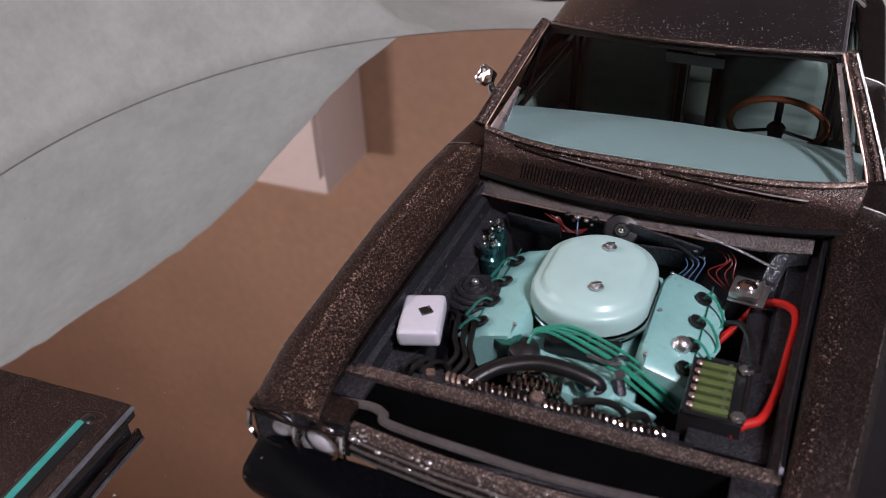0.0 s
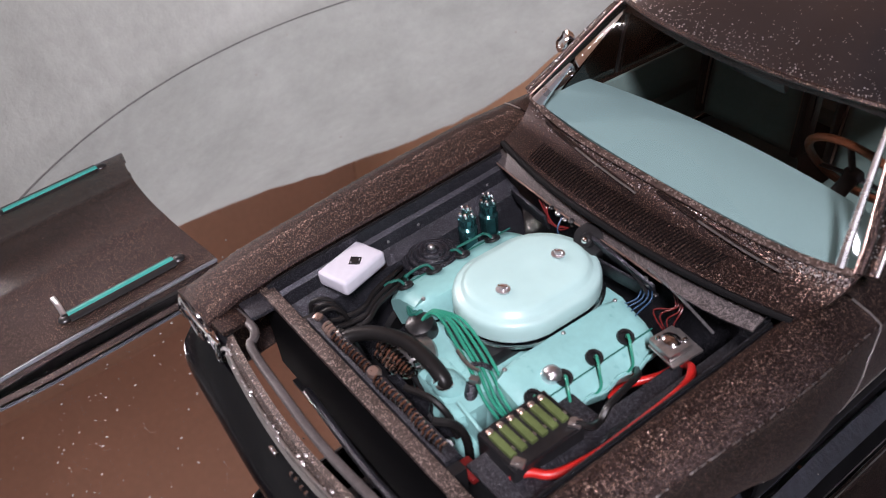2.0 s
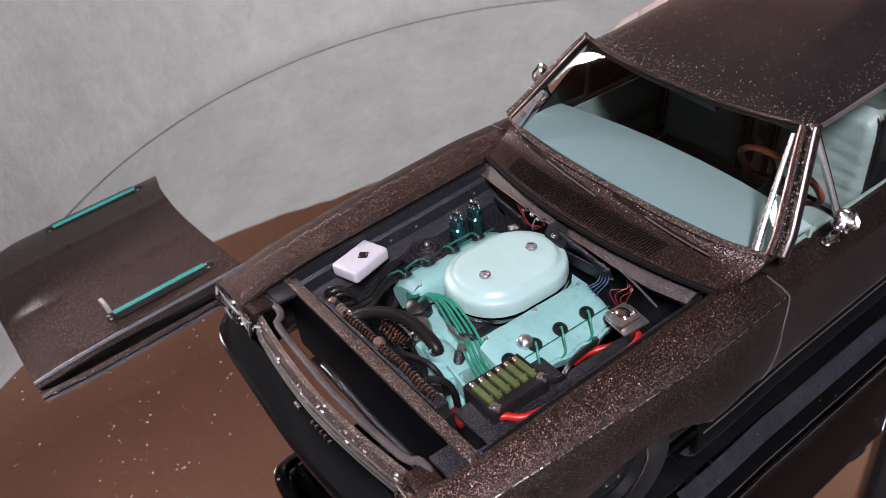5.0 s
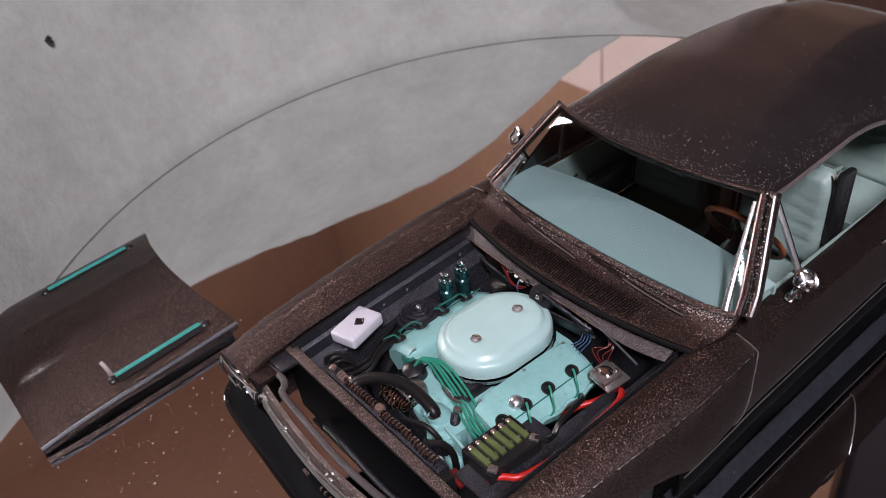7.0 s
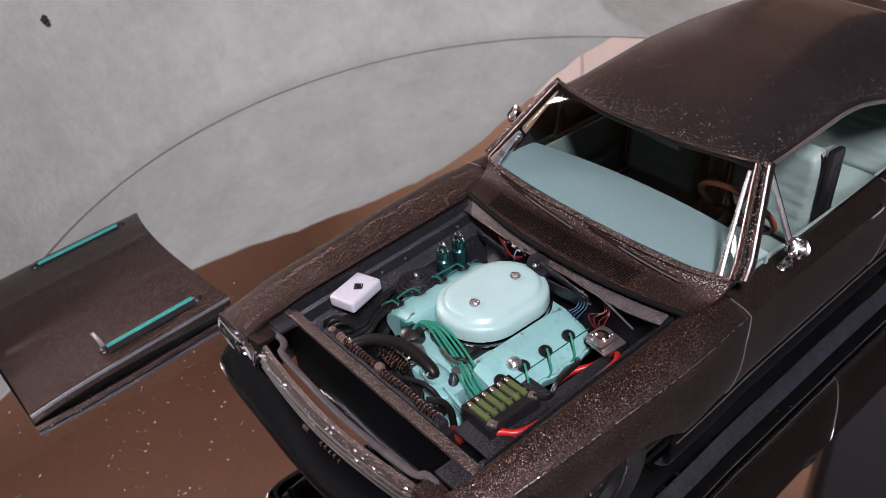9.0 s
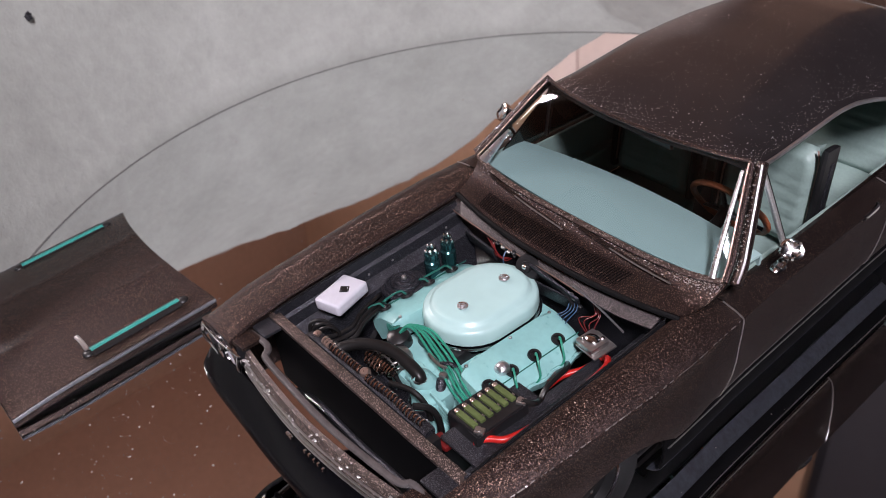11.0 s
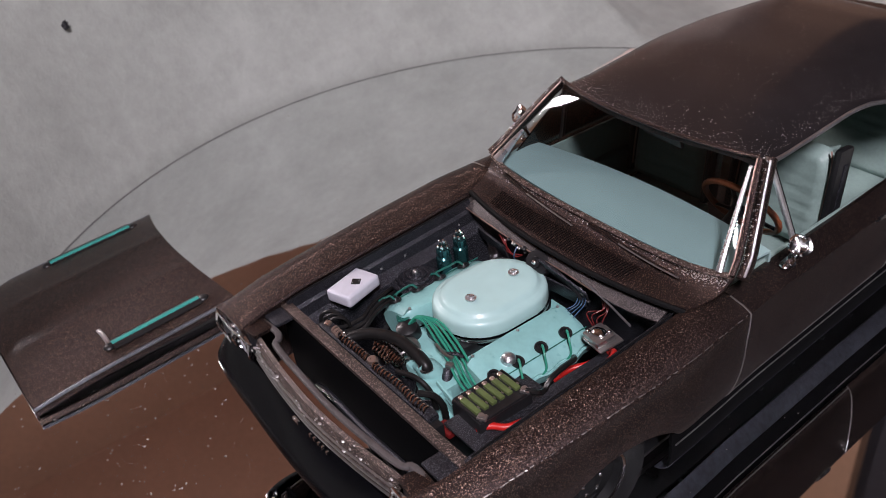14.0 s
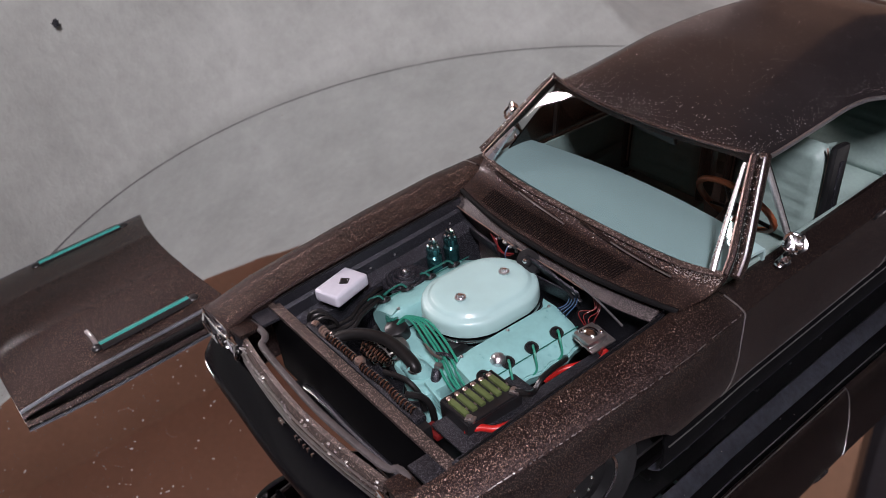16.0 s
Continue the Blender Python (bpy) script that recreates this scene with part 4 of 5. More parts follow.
for k in range(33):
    u = k / 32 * 2 - 1
    x = M + 2.12 * u
    y = -7.06 + 0.18 * abs(u) ** 1.7
    rows.append([(x, y + 0.13, 2.84), (x, y + 0.05, 2.82), (x, y, 2.70), (x, y + 0.03, 2.60), (x, y - 0.03, 2.52), (x, y + 0.04, 2.44), (x, y - 0.02, 2.36), (x, y + 0.06, 2.26)])
bm = grid(rows)
bmesh.ops.recalc_face_normals(bm, faces=bm.faces)
grille = part("grille", bm, BROWN_WORN, CAR, "brown ribbed grille band", smooth=25, thick=0.05)
for z, d in ((2.67, 0.03), (2.54, 0.05), (2.40, 0.05)):
    part("grille_strip", tube([(M + 2.1 * u, -7.06 + 0.18 * abs(u) ** 1.7 - d, z) for u in np.linspace(-1, 1, 17)], 0.02, 6, steps=2), DULL, grille, "worn silver strip")
# the grille's glints, put in as small bright balls
rng = random.Random(9)
bm = bmesh.new()
for k in range(110):
    u = rng.uniform(-1, 1)
    ball((M + 2.1 * u, -7.06 + 0.18 * abs(u) ** 1.7 + rng.choice((0.06, -0.005, -0.03, -0.05)), rng.choice((2.825, 2.72, 2.67, 2.54))), 0.008 + 0.022 * rng.random() ** 3, bm, 5, (1.6, 1, 0.8))
tagged(part("bright_specks", bm, FOIL, grille, "bright specks standing for glints on the grille"), kind="stuff")
for x, w in ((0.15, 0.5), (-0.55, 0.12)):
    for k in range(5):
        part("badge_bar", box((0.035, 0.05, 0.09), (x + w * (k / 4 - 0.5), -7.2, 2.46 + 0.02 * (k % 2)), 0.012), CHROME, grille)
for s in (-1, 1):
    cx = M + s * 2.80
    face = part("headlamp_panel", box((1.28, 0.12, 0.66), (cx, -6.86 + 0.03, 2.50), 0.06, (0, 0, -s * 6)), SATIN, CAR, "dark headlamp panel")
    part("nose_cap", box((1.30, 0.42, 0.10), (cx, -6.72, 2.86), 0.045, (-4, 0, -s * 5)), PAINT, CAR, "brown fender nose cap")
    for j in (-1, 1):
        x = cx + j * 0.31
        y = -6.95 + 0.06 * (1 if j * s > 0 else 0)
        lamp = part("headlamp", turned([(0, 0.05), (0.12, 0.04), (0.20, 0.0), (0.235, -0.05)], (x, y, 2.50), (s * 0.08, -1, 0.02), 24), LENS, CAR, "round pale headlamp")
        part("headlamp_ring", turned([(0.235, 0.0), (0.25, 0.05), (0.285, 0.05), (0.30, -0.04)], (x, y, 2.50), (s * 0.08, -1, 0.02), 24), CHROME, lamp, "chrome ring")
    for z in (2.76, 2.23):
        part("bezel_strip", tube([(cx - 0.66, -6.96, z), (cx, -7.0, z - 0.01), (cx + 0.66, -6.96, z)], 0.03, 6), CHROME, face)
    for j in (-1, 0, 1):
        part("bezel_post", tube([(cx + j * 0.63, -6.97, 2.76), (cx + j * 0.64, -7.02, 2.5), (cx + j * 0.63, -6.97, 2.23)], 0.035, 6), CHROME, face)
    part("turn_lamp", box((0.5, 0.06, 0.09), (cx - s * 0.25, -6.66, 2.80), 0.03), AMBER, CAR, "amber strip lamp")
bump = [(-3.95, -6.05, 1.50), (-4.0, -6.9, 1.50), (-3.7, -7.22, 1.50), (-2.2, -7.36, 1.50), (M, -7.46, 1.50), (1.7, -7.36, 1.50), (3.1, -7.22, 1.50), (3.4, -6.9, 1.50), (3.35, -6.05, 1.50)]
rows = []
for p, q in zip(spline(bump, 6), spline(bump[1:] + bump[-1:], 6)):
    c = Vector((M, -4.0, p.z))
    out = Vector((p.x - c.x, (p.y - c.y) * 0.9, 0)).normalized()
    rows.append([p - out * 0.42 + Vector((0, 0, 0.84)), p - out * 0.26 + Vector((0, 0, 0.62)), p - out * 0.06 + Vector((0, 0, 0.26)), p + Vector((0, 0, 0.14)), p + out * 0.03, p + Vector((0, 0, -0.16)), p - out * 0.10 + Vector((0, 0, -0.30)), p - out * 0.3 + Vector((0, 0, -0.34))])
bm = grid(rows)
bmesh.ops.recalc_face_normals(bm, faces=bm.faces)
bumper = part("front_bumper", bm, GLOSS, CAR, "glossy black front bumper", smooth=50, thick=0.05)
part("lower_valance", box((6.3, 0.1, 0.9), (M, -6.78, 1.35), 0.04), MATT, CAR)
for s in (-1, 1):
    part("bumper_end_trim", tube([(M + s * 3.44, -6.5, 1.98), (M + s * 3.45, -6.85, 1.98), (M + s * 3.30, -7.08, 1.98)], 0.03, 6), CHROME, bumper)
part("latch_brace", tube([(-1.9, -6.15, 1.5), (-1.1, -6.3, 2.0), (0.2, -6.42, 2.25), (1.2, -6.45, 2.4), (2.1, -6.5, 2.55)], 0.06, 8), SATIN, CAR, "dark latch brace")

# engine
EX = -0.33
block = part("engine_block", box((1.5, 2.9, 1.3), (EX, -3.45, 1.85), 0.12), TEAL, CAR, "teal painted engine block")
part("intake", box((1.0, 2.2, 0.5), (EX, -3.3, 2.5), 0.12), BLACK, block)


def valve_cover(s):
    """A wide wedge-shaped cover with scalloped ends and four plug holes."""
    rows = []
    ys = np.linspace(-4.55, -2.30, 19)
    for k, y in enumerate(ys):
        e = min(k, len(ys) - 1 - k)
        pull = {0: 0.14, 1: 0.05, 2: 0.02}.get(e, 0.0)
        sc = 0.035 * math.cos((y + 4.55) / 2.25 * 2 * math.pi * 4)
        low = 0.10 if e == 0 else 0.0
        rows.append([(EX + s * u, y, z) for u, z in ((0.72 + pull, 2.50), (0.75 + pull, 2.78 - low), (0.81 + pull, 2.885 - low), (0.90, 2.91 - low), (1.30, 2.78 - low), (1.55 + sc - pull, 2.66 - low), (1.68 + sc - pull, 2.52 - low), (1.66 + sc - pull, 2.25), (1.5 - pull, 2.05))])
    bm = grid(rows)
    for ring in (rows[0], rows[-1]):
        bm.faces.new([bm.verts.new(p) for p in ring])
    bmesh.ops.remove_doubles(bm, verts=bm.verts, dist=1e-4)
    bmesh.ops.recalc_face_normals(bm, faces=bm.faces)
    vc = part("valve_cover", bm, TEAL, CAR, "teal valve cover with four plug wells", smooth=38)
    nrm = Vector((s * 0.42, 0, 0.9)).normalized()
    for y in (-4.40 + 0.03, -3.86, -3.33, -2.76):
        c = Vector((EX + s * 1.385, y, 2.775))
        part("plug_well", turned([(0.125, 0.0), (0.12, 0.035), (0.085, 0.03), (0.07, -0.02), (0, -0.02)], c, nrm, 16), BLACK, vc, "black plug boot ring")
    part("cover_seam", tube([(EX + s * 1.47, y, 2.722) for y in np.linspace(-4.5, -2.34, 9)], 0.012, 5, steps=1), GREEN_DARK, vc, "thin dark seam")
    part("cover_flange", tube([(EX + s * (1.69 + 0.03 * math.cos((y + 4.55) / 2.25 * 2 * math.pi * 4)), y, 2.46) for y in np.linspace(-4.45, -2.36, 28)], 0.03, 6, steps=1), TEAL, vc)
    for y in (-4.4, -3.4, -2.45):
        part("cover_bolt", ball((EX + s * 0.88, y, 2.91), 0.035, n=8), DULL, vc)
    return vc


near_cover, far_cover = valve_cover(1), valve_cover(-1)
part("breather_cap", turned([(0, 0.16), (0.07, 0.15), (0.12, 0.10), (0.135, 0.0), (0.10, -0.02)], (0.93, -3.96, 2.80), (0.4, 0, 0.9), 20), FOIL, near_cover, "domed chrome breather cap")


def air_cleaner():
    cx, cy = -0.39, -3.17
    base = part("air_cleaner_base", slab([(x + cx, y + cy) for x, y in stadium(1.56, 2.10, 14)], 2.62, 2.90), GLOSS, CAR, "black air cleaner base tray")
    part("tray_lip", tube([(x * 1.04 + cx, y * 1.04 + cy, 2.78) for x, y in stadium(1.60, 2.14, 14) + stadium(1.60, 2.14, 14)[:1]], 0.028, 6, steps=2), CHROME, base, "bright rolled lip")
    rows = []
    for w, l, z in ((1.66, 2.20, 2.86), (1.80, 2.34, 2.88), (1.815, 2.355, 2.92), (1.80, 2.34, 3.09), (1.785, 2.325, 3.14), (1.74, 2.28, 3.185), (1.66, 2.20, 3.21), (1.56, 2.10, 3.225), (1.49, 2.03, 3.255), (1.43, 1.97, 3.295), (1.36, 1.90, 3.32), (1.2, 1.74, 3.335), (0.7, 1.24, 3.35), (0.25, 0.79, 3.355)):
        rows.append([(cx - 0.03 + x, cy + y, z - 0.03) for x, y in stadium(w * 0.925, l * 0.945, 16)])
    bm = grid(rows, close=True)
    bm.verts.ensure_lookup_table()
    bm.faces.new(bm.verts[-32:])
    bmesh.ops.recalc_face_normals(bm, faces=bm.faces)
    lid = part("air_cleaner", bm, TEAL_PALE, CAR, "pale teal oval air cleaner lid", smooth=50)
    for x, y in ((-0.29, -3.70), (-0.35, -2.66)):
        part("wing_nut", turned([(0.10, 0.0), (0.10, 0.02), (0.055, 0.03), (0.05, 0.07), (0, 0.075)], (x, y, 3.35), n=12), FOIL, lid, "small chrome nut")
        part("nut_wing", box((0.14, 0.03, 0.04), (x, y, 3.41), 0.012, (0, 0, 35)), CHROME, lid)
    return base


air_cleaner()

front = part("timing_cover", box((0.95, 0.5, 1.0), (EX + 0.35, -4.92, 2.05), 0.10, (0, 8, 0)), TEAL, CAR, "teal timing cover and water pump")
for p, r in (((0.35, -5.12, 2.30), 0.22), ((0.05, -5.12, 1.95), 0.28), ((0.55, -5.1, 1.75), 0.25)):
    part("pump_boss", turned([(0, 0.12), (r * 0.6, 0.12), (r, 0.06), (r * 1.05, -0.2)], p, (0, -1, 0.1), 18), TEAL, front)
for k in range(5):
    part("pump_rib", box((0.5, 0.06, 0.10), (0.62, -5.06 + 0.02 * k, 2.52 - 0.17 * k), 0.03, (0, 25, 0)), TEAL, front)
part("thermostat_housing", turned([(0.20, -0.2), (0.21, 0.0), (0.17, 0.08), (0.15, 0.2)], (0.02, -4.98, 2.62), (-0.3, -0.4, 0.7), 16), TEAL, front)
hose = part("radiator_hose", tube([(0.12, -5.04, 2.66), (0.04, -5.02, 2.78), (-0.30, -5.02, 2.88), (-0.70, -5.08, 2.93), (-1.10, -5.28, 2.90), (-1.34, -5.52, 2.82), (-1.38, -5.66, 2.76)], 0.112, 14), HOSE, CAR, "thick black radiator hose")
for p, d in (((0.07, -5.02, 2.72), (0.2, 0, 1)), ((-1.40, -5.60, 2.80), (0.3, 1, 0.6))):
    part("hose_clamp", turned([(0.125, -0.03), (0.14, -0.03), (0.14, 0.03), (0.125, 0.03)], p, d, 16), DULL, hose)
alt = part("alternator", turned([(0, 0.20), (0.10, 0.20), (0.22, 0.14), (0.26, 0.05), (0.26, -0.2), (0.2, -0.26), (0, -0.26)], (-0.72, -4.95, 2.48), (-0.2, -0.9, 0.3), 20), DULL, CAR, "finned grey alternator")
for k in range(12):
    a = 2 * math.pi * k / 12
    part("fin", box((0.05, 0.08, 0.10), (-0.72 + 0.25 * math.cos(a), -5.06, 2.48 + 0.25 * math.sin(a)), 0.015, (0, math.degrees(-a), 0)), CHROME, alt)
fan = part("fan_hub", turned([(0, 0.1), (0.12, 0.1), (0.14, 0), (0.30, 0), (0.30, -0.06)], (-0.1, -5.34, 1.95), (0, -1, 0), 18), BLACK, CAR)
for k in range(7):
    a = 2 * math.pi * k / 7 + 0.2
    part("fan_blade", box((0.22, 0.04, 0.55), (-0.1 + 0.5 * math.sin(a), -5.34, 1.95 + 0.5 * math.cos(a)), 0.015, (0, math.degrees(a), 22)), SATIN, fan)
belt = [(-0.72, -5.2, 2.74), (-0.45, -5.2, 2.6), (0.25, -5.2, 1.7), (-0.1, -5.2, 1.4), (-0.4, -5.2, 1.6), (-0.98, -5.2, 2.35)]
part("fan_belt", tube(belt + belt[:1], 0.045, 6), RUBBER, CAR, "black fan belt")
part("small_hose", tube([(0.55, -5.55, 2.80), (0.72, -5.35, 2.72), (0.80, -5.25, 2.40), (0.78, -5.22, 1.8)], 0.06, 8), HOSE, CAR, "thin black heater hose")
part("small_hose", tube([(-0.1, -5.5, 2.82), (0.25, -5.35, 2.80), (0.48, -5.28, 2.62), (0.58, -5.24, 2.2)], 0.05, 8), HOSE, CAR, "thin black heater hose")
part("coil", rod((0.28, -4.72, 2.62), (0.42, -4.95, 2.30), 0.09), SATIN, CAR, "small dark ignition coil")
part("coil_bracket", box((0.14, 0.1, 0.14), (0.30, -4.70, 2.68), 0.02, (0, 0, 25)), DULL, CAR)
part("dipstick_bracket", tube([(-0.15, -4.62, 2.86), (0.12, -4.66, 2.84), (0.30, -4.62, 2.83)], 0.03, 6), DULL, CAR)

# far side: horn coils, hose bundle, chrome valves
for k, (r, dz) in enumerate(((0.42, 0.0), (0.33, 0.06), (0.24, 0.11), (0.15, 0.15))):
    part("heater_coil", tube([(-2.08 + r * math.cos(a), -3.62 + r * math.sin(a), 2.66 + dz) for a in np.linspace(0, 2 * math.pi, 13)], 0.055, 8, steps=3), SATIN, CAR, "coiled black rubber hose")
part("blower_cap", turned([(0, 0.14), (0.06, 0.14), (0.10, 0.08), (0.16, 0.05), (0.18, -0.3)], (-2.08, -3.62, 2.74), (0.1, -0.2, 1), 18), SATIN, CAR, "dark round blower cap")
part("blower_bolt", ball((-2.07, -3.64, 2.90), 0.06, n=8), DULL, CAR)
for dx, dy in ((0, 0), (0.14, -0.05), (0.27, -0.12)):
    part("loose_hose", tube([(-2.25 + dx, -4.10 + dy, 2.62), (-2.05 + dx, -4.35 + dy, 2.78), (-1.95 + dx, -4.75 + dy, 2.74), (-1.80 + dx, -5.05 + dy, 2.70), (-1.92 + dx, -5.35 + dy, 2.58), (-2.1 + dx, -5.55 + dy, 2.5)], 0.04, 8), HOSE, CAR, "black rubber hose")
for dx in (0.0, 0.13, 0.27):
    part("hose_loop", tube([(-2.34 + dx, -5.62, 2.55), (-2.32 + dx, -5.58, 2.76), (-2.22 + dx, -5.44, 2.84), (-2.12 + dx, -5.34, 2.76), (-2.10 + dx, -5.30, 2.5)], 0.035, 7), HOSE, CAR, "small loop of black hose")
for x, y in ((-2.10, -2.93), (-2.15, -2.48)):
    v = part("hydraulic_cylinder", turned([(0.13, -0.75), (0.15, -0.70), (0.155, -0.28), (0.12, -0.24), (0.12, -0.18), (0.14, -0.16), (0.14, -0.06), (0, -0.05)], (x, y, 3.18), n=16), TEAL_CHROME, CAR, "chrome-topped teal cylinder")
    for k in range(7):
        a = 2 * math.pi * k / 5 + 0.5
        d = 0.095 if k < 5 else 0.03
        part("stud", ball((x + d * math.cos(a), y + d * math.sin(a), 3.17 + 0.03 * (k % 3) + (0.08 if k > 4 else 0)), 0.05, n=8, squash=(0.8, 0.8, 1.3)), CHROME, v)


def washer_bottle():
    c = Vector((-2.38, -4.82, 2.98))
    b = part("washer_bottle", box((0.57, 0.87, 0.29), c, 0.075, (0, -3, 16), seg=3), WHITE, CAR, "milky white washer bottle with a diamond hole")
    part("filler_hole", box((0.11, 0.11, 0.05), c + Vector((0.04, 0.05, 0.135)), 0.0, (0, -3, 55)), BLACK, b, "small black diamond-shaped hole")
    part("hole_rim", tube([c + Vector((0.04 + 0.10 * math.cos(a), 0.05 + 0.10 * math.sin(a), 0.148)) for a in np.linspace(0, 2 * math.pi, 5)], 0.018, 5, smooth=False), BLACK, b)


washer_bottle()

# near side: battery, cables, relay
def battery():
    c = Vector((1.50, -4.79, 2.60))
    b = part("battery", box((0.72, 1.06, 0.66), c, 0.04, (0, 0, -2)), BLACK, CAR, "black battery with six olive cell caps")
    part("battery_rim", tube([c + Vector((sx * 0.33, sy * 0.50, 0.335)) for sx, sy in ((-1, -1), (1, -1), (1, 1), (-1, 1), (-1, -1))], 0.035, 6, smooth=False), BLACK, b)
    for k in range(6):
        y = c.y - 0.40 + 0.16 * k
        part("cell_cap", box((0.42, 0.105, 0.09), (c.x - 0.04, y, c.z + 0.345), 0.025), OLIVE, b, "olive green cell cap")
        for e in (-0.27,):
            part("cap_end", ball((c.x + e, y, c.z + 0.375), 0.052, n=8, squash=(0.9, 1, 0.7)), BRASSY, b, "worn brassy end")
        part("cap_tick", box((0.05, 0.02, 0.02), (c.x + 0.10, y + 0.05, c.z + 0.40)), DULL, b)
    for y in (-5.22, -4.34):
        part("terminal", rod((1.76, y, 2.90), (1.76, y, 3.02), 0.06, 0.05), DULL, b)
        part("clamp", box((0.16, 0.13, 0.06), (1.78, y, 2.97), 0.02, (0, 0, 30)), DULL, b)


battery()
part("battery_tray", box((1.05, 1.7, 0.06), (1.78, -4.75, 2.66), 0.03), SATIN, CAR, "speckled black battery tray")
part("battery_cable", tube([(1.78, -5.42, 3.16), (1.92, -5.23, 3.19), (2.12, -5.02, 3.18), (2.25, -4.48, 3.20), (2.31, -3.85, 3.29), (2.35, -3.32, 3.38), (2.28, -2.95, 3.32), (2.04, -2.60, 3.10), (1.81, -2.52, 2.84), (1.63, -2.75, 2.66), (1.43, -3.05, 2.58), (1.30, -3.3, 2.4)], 0.058, 10), RED, CAR, "thick red battery cable looping along the fender", level=True)
part("ground_cable", tube([(1.78, -4.34, 2.98), (1.92, -4.22, 2.94), (1.86, -4.02, 2.80), (1.80, -3.8, 2.9), (1.72, -3.45, 2.86), (1.6, -3.1, 2.72), (1.4, -2.9, 2.5)], 0.05, 8), HOSE, CAR, "black ground cable")
part("shock_tower", box((0.55, 1.5, 0.3), (1.95, -3.2, 2.45), 0.08), SATIN, CAR)
part("red_block", box((0.35, 0.2, 0.12), (1.2, -5.5, 2.4), 0.04), DARK_RED, CAR, "red painted bracket beside the radiator")
relay = part("relay_box", box((0.42, 0.40, 0.14), (1.60, -2.50, 2.92), 0.04, (8, 0, -8)), DULL, CAR, "small silver relay box")
part("relay_dome", ball((1.60, -2.50, 3.0), 0.12, n=12, squash=(1.2, 1, 0.6)), CHROME, relay)
for dx, dy in ((-0.12, -0.12), (0.12, 0.12)):
    part("relay_screw", ball((1.60 + dx, -2.50 + dy, 3.02), 0.04, n=8), CHROME, relay)
part("relay_bracket", box((0.5, 0.5, 0.05), (1.64, -2.45, 2.82), 0.02, (8, 0, -8)), DULL, relay)

# wiring
rng = random.Random(5)
dist = Vector((-1.0, -4.62, 2.72))
part("distributor", turned([(0.20, -0.5), (0.22, 0.0), (0.20, 0.12), (0.10, 0.18), (0, 0.18)], dist - Vector((0, 0, 0.1)), (0.05, -0.2, 1), 18), BLACK, CAR, "black distributor cap")
for k, y in enumerate((-4.37, -3.86, -3.33, -2.76)):
    plug = Vector((EX + 1.40, y, 2.80))
    part("plug_wire", tube([plug, plug + Vector((0.06, -0.03, 0.10)), plug + Vector((0.20, -0.12, 0.02)), plug + Vector((0.30, -0.2, -0.25)), plug + Vector((0.15, -0.4, -0.5))], 0.021, 6), GREEN, CAR, "green plug wire")
    plug = Vector((EX - 1.40, y, 2.80))
    part("plug_wire", tube([plug, plug + Vector((-0.10, -0.05, 0.05)), plug + Vector((-0.22, -0.2, -0.06)), Vector((-1.94 - 0.02 * k, -4.2 - 0.03 * k, 2.62)), dist + Vector((-0.3, 0.05 * k, -0.02)), dist + Vector((-0.08, 0.03 * k, 0.12))], 0.024, 6), GREEN_DARK, CAR, "dark green plug wire")
for k in range(5):
    o = Vector((0.055 * k - 0.06 + rng.uniform(-0.03, 0.03), 0.06 * k - 0.08, 0.035 * math.sin(k * 2.1)))
    part("plug_wire", tube([dist + Vector((0.05, 0.03 * k, 0.10)), dist + Vector((0.12, 0.10 + 0.02 * k, 0.24)), Vector((-0.62, -4.42, 2.98)) + o * 0.8, Vector((-0.15, -4.50, 2.88)) + o, Vector((0.25, -4.58, 2.74)) + o, Vector((0.62, -4.68, 2.56)) + o, Vector((0.95, -4.62, 2.2)) + o], 0.024, 6), GREEN, CAR, "green plug wire")
part("wire_loom", tube([(0.15, -4.62, 2.84), (0.28, -4.52, 2.86), (0.36, -4.46, 2.80)], 0.035, 6), SATIN, CAR)
for k in range(4):
    y = -2.15 + 0.02 * k
    part("loose_wire", tube([(0.60 + 0.05 * k, -1.95, 3.0), (0.72 + 0.08 * k, -2.2, 2.92 + 0.05 * k), (0.55 + 0.1 * k, -2.38, 2.70), (0.75 + 0.1 * k, -2.3, 2.40)], 0.010, 5), BLUE, CAR, "thin blue wire")
for k in range(4):
    part("loose_wire", tube([(1.05 + 0.06 * k, -1.9, 3.2), (1.25 + 0.04 * k, -2.05, 3.05 + 0.05 * (k % 2)), (1.02 + 0.12 * k, -2.2, 2.90), (1.3 + 0.05 * k, -2.25, 2.65)], 0.010, 5), DARK_RED, CAR, "thin red wire")
for k in range(3):
    part("loose_wire", tube([(-1.55 + 0.1 * k, -1.95, 3.28), (-1.25, -2.05, 3.18 + 0.03 * k), (-1.0 - 0.1 * k, -2.05, 3.05), (-0.85, -2.0, 3.15)], 0.013, 5), DARK_RED, CAR, "thin red wire")
part("loose_wire", tube([(-1.02, -1.95, 3.3), (-0.98, -2.1, 3.1), (-1.0, -2.0, 2.8)], 0.013, 5), BLUE, CAR, "thin blue wire")

# cabin
rows = []
for k in range(12):
    f = k / 11
    rows.append([(2.86 * u, (-0.92 + 0.16 * u * u) * (1 - f) + (0.62 - 0.34 * abs(u) ** 2.2) * f, 3.97 + 0.14 * math.sin(math.pi * min(1, f * 0.8)) + 0.05 * abs(u) ** 3) for u in np.linspace(-1, 1, 25)])
rows.append([(p[0], p[1] + 0.03, p[2] - 0.10) for p in rows[-1]])
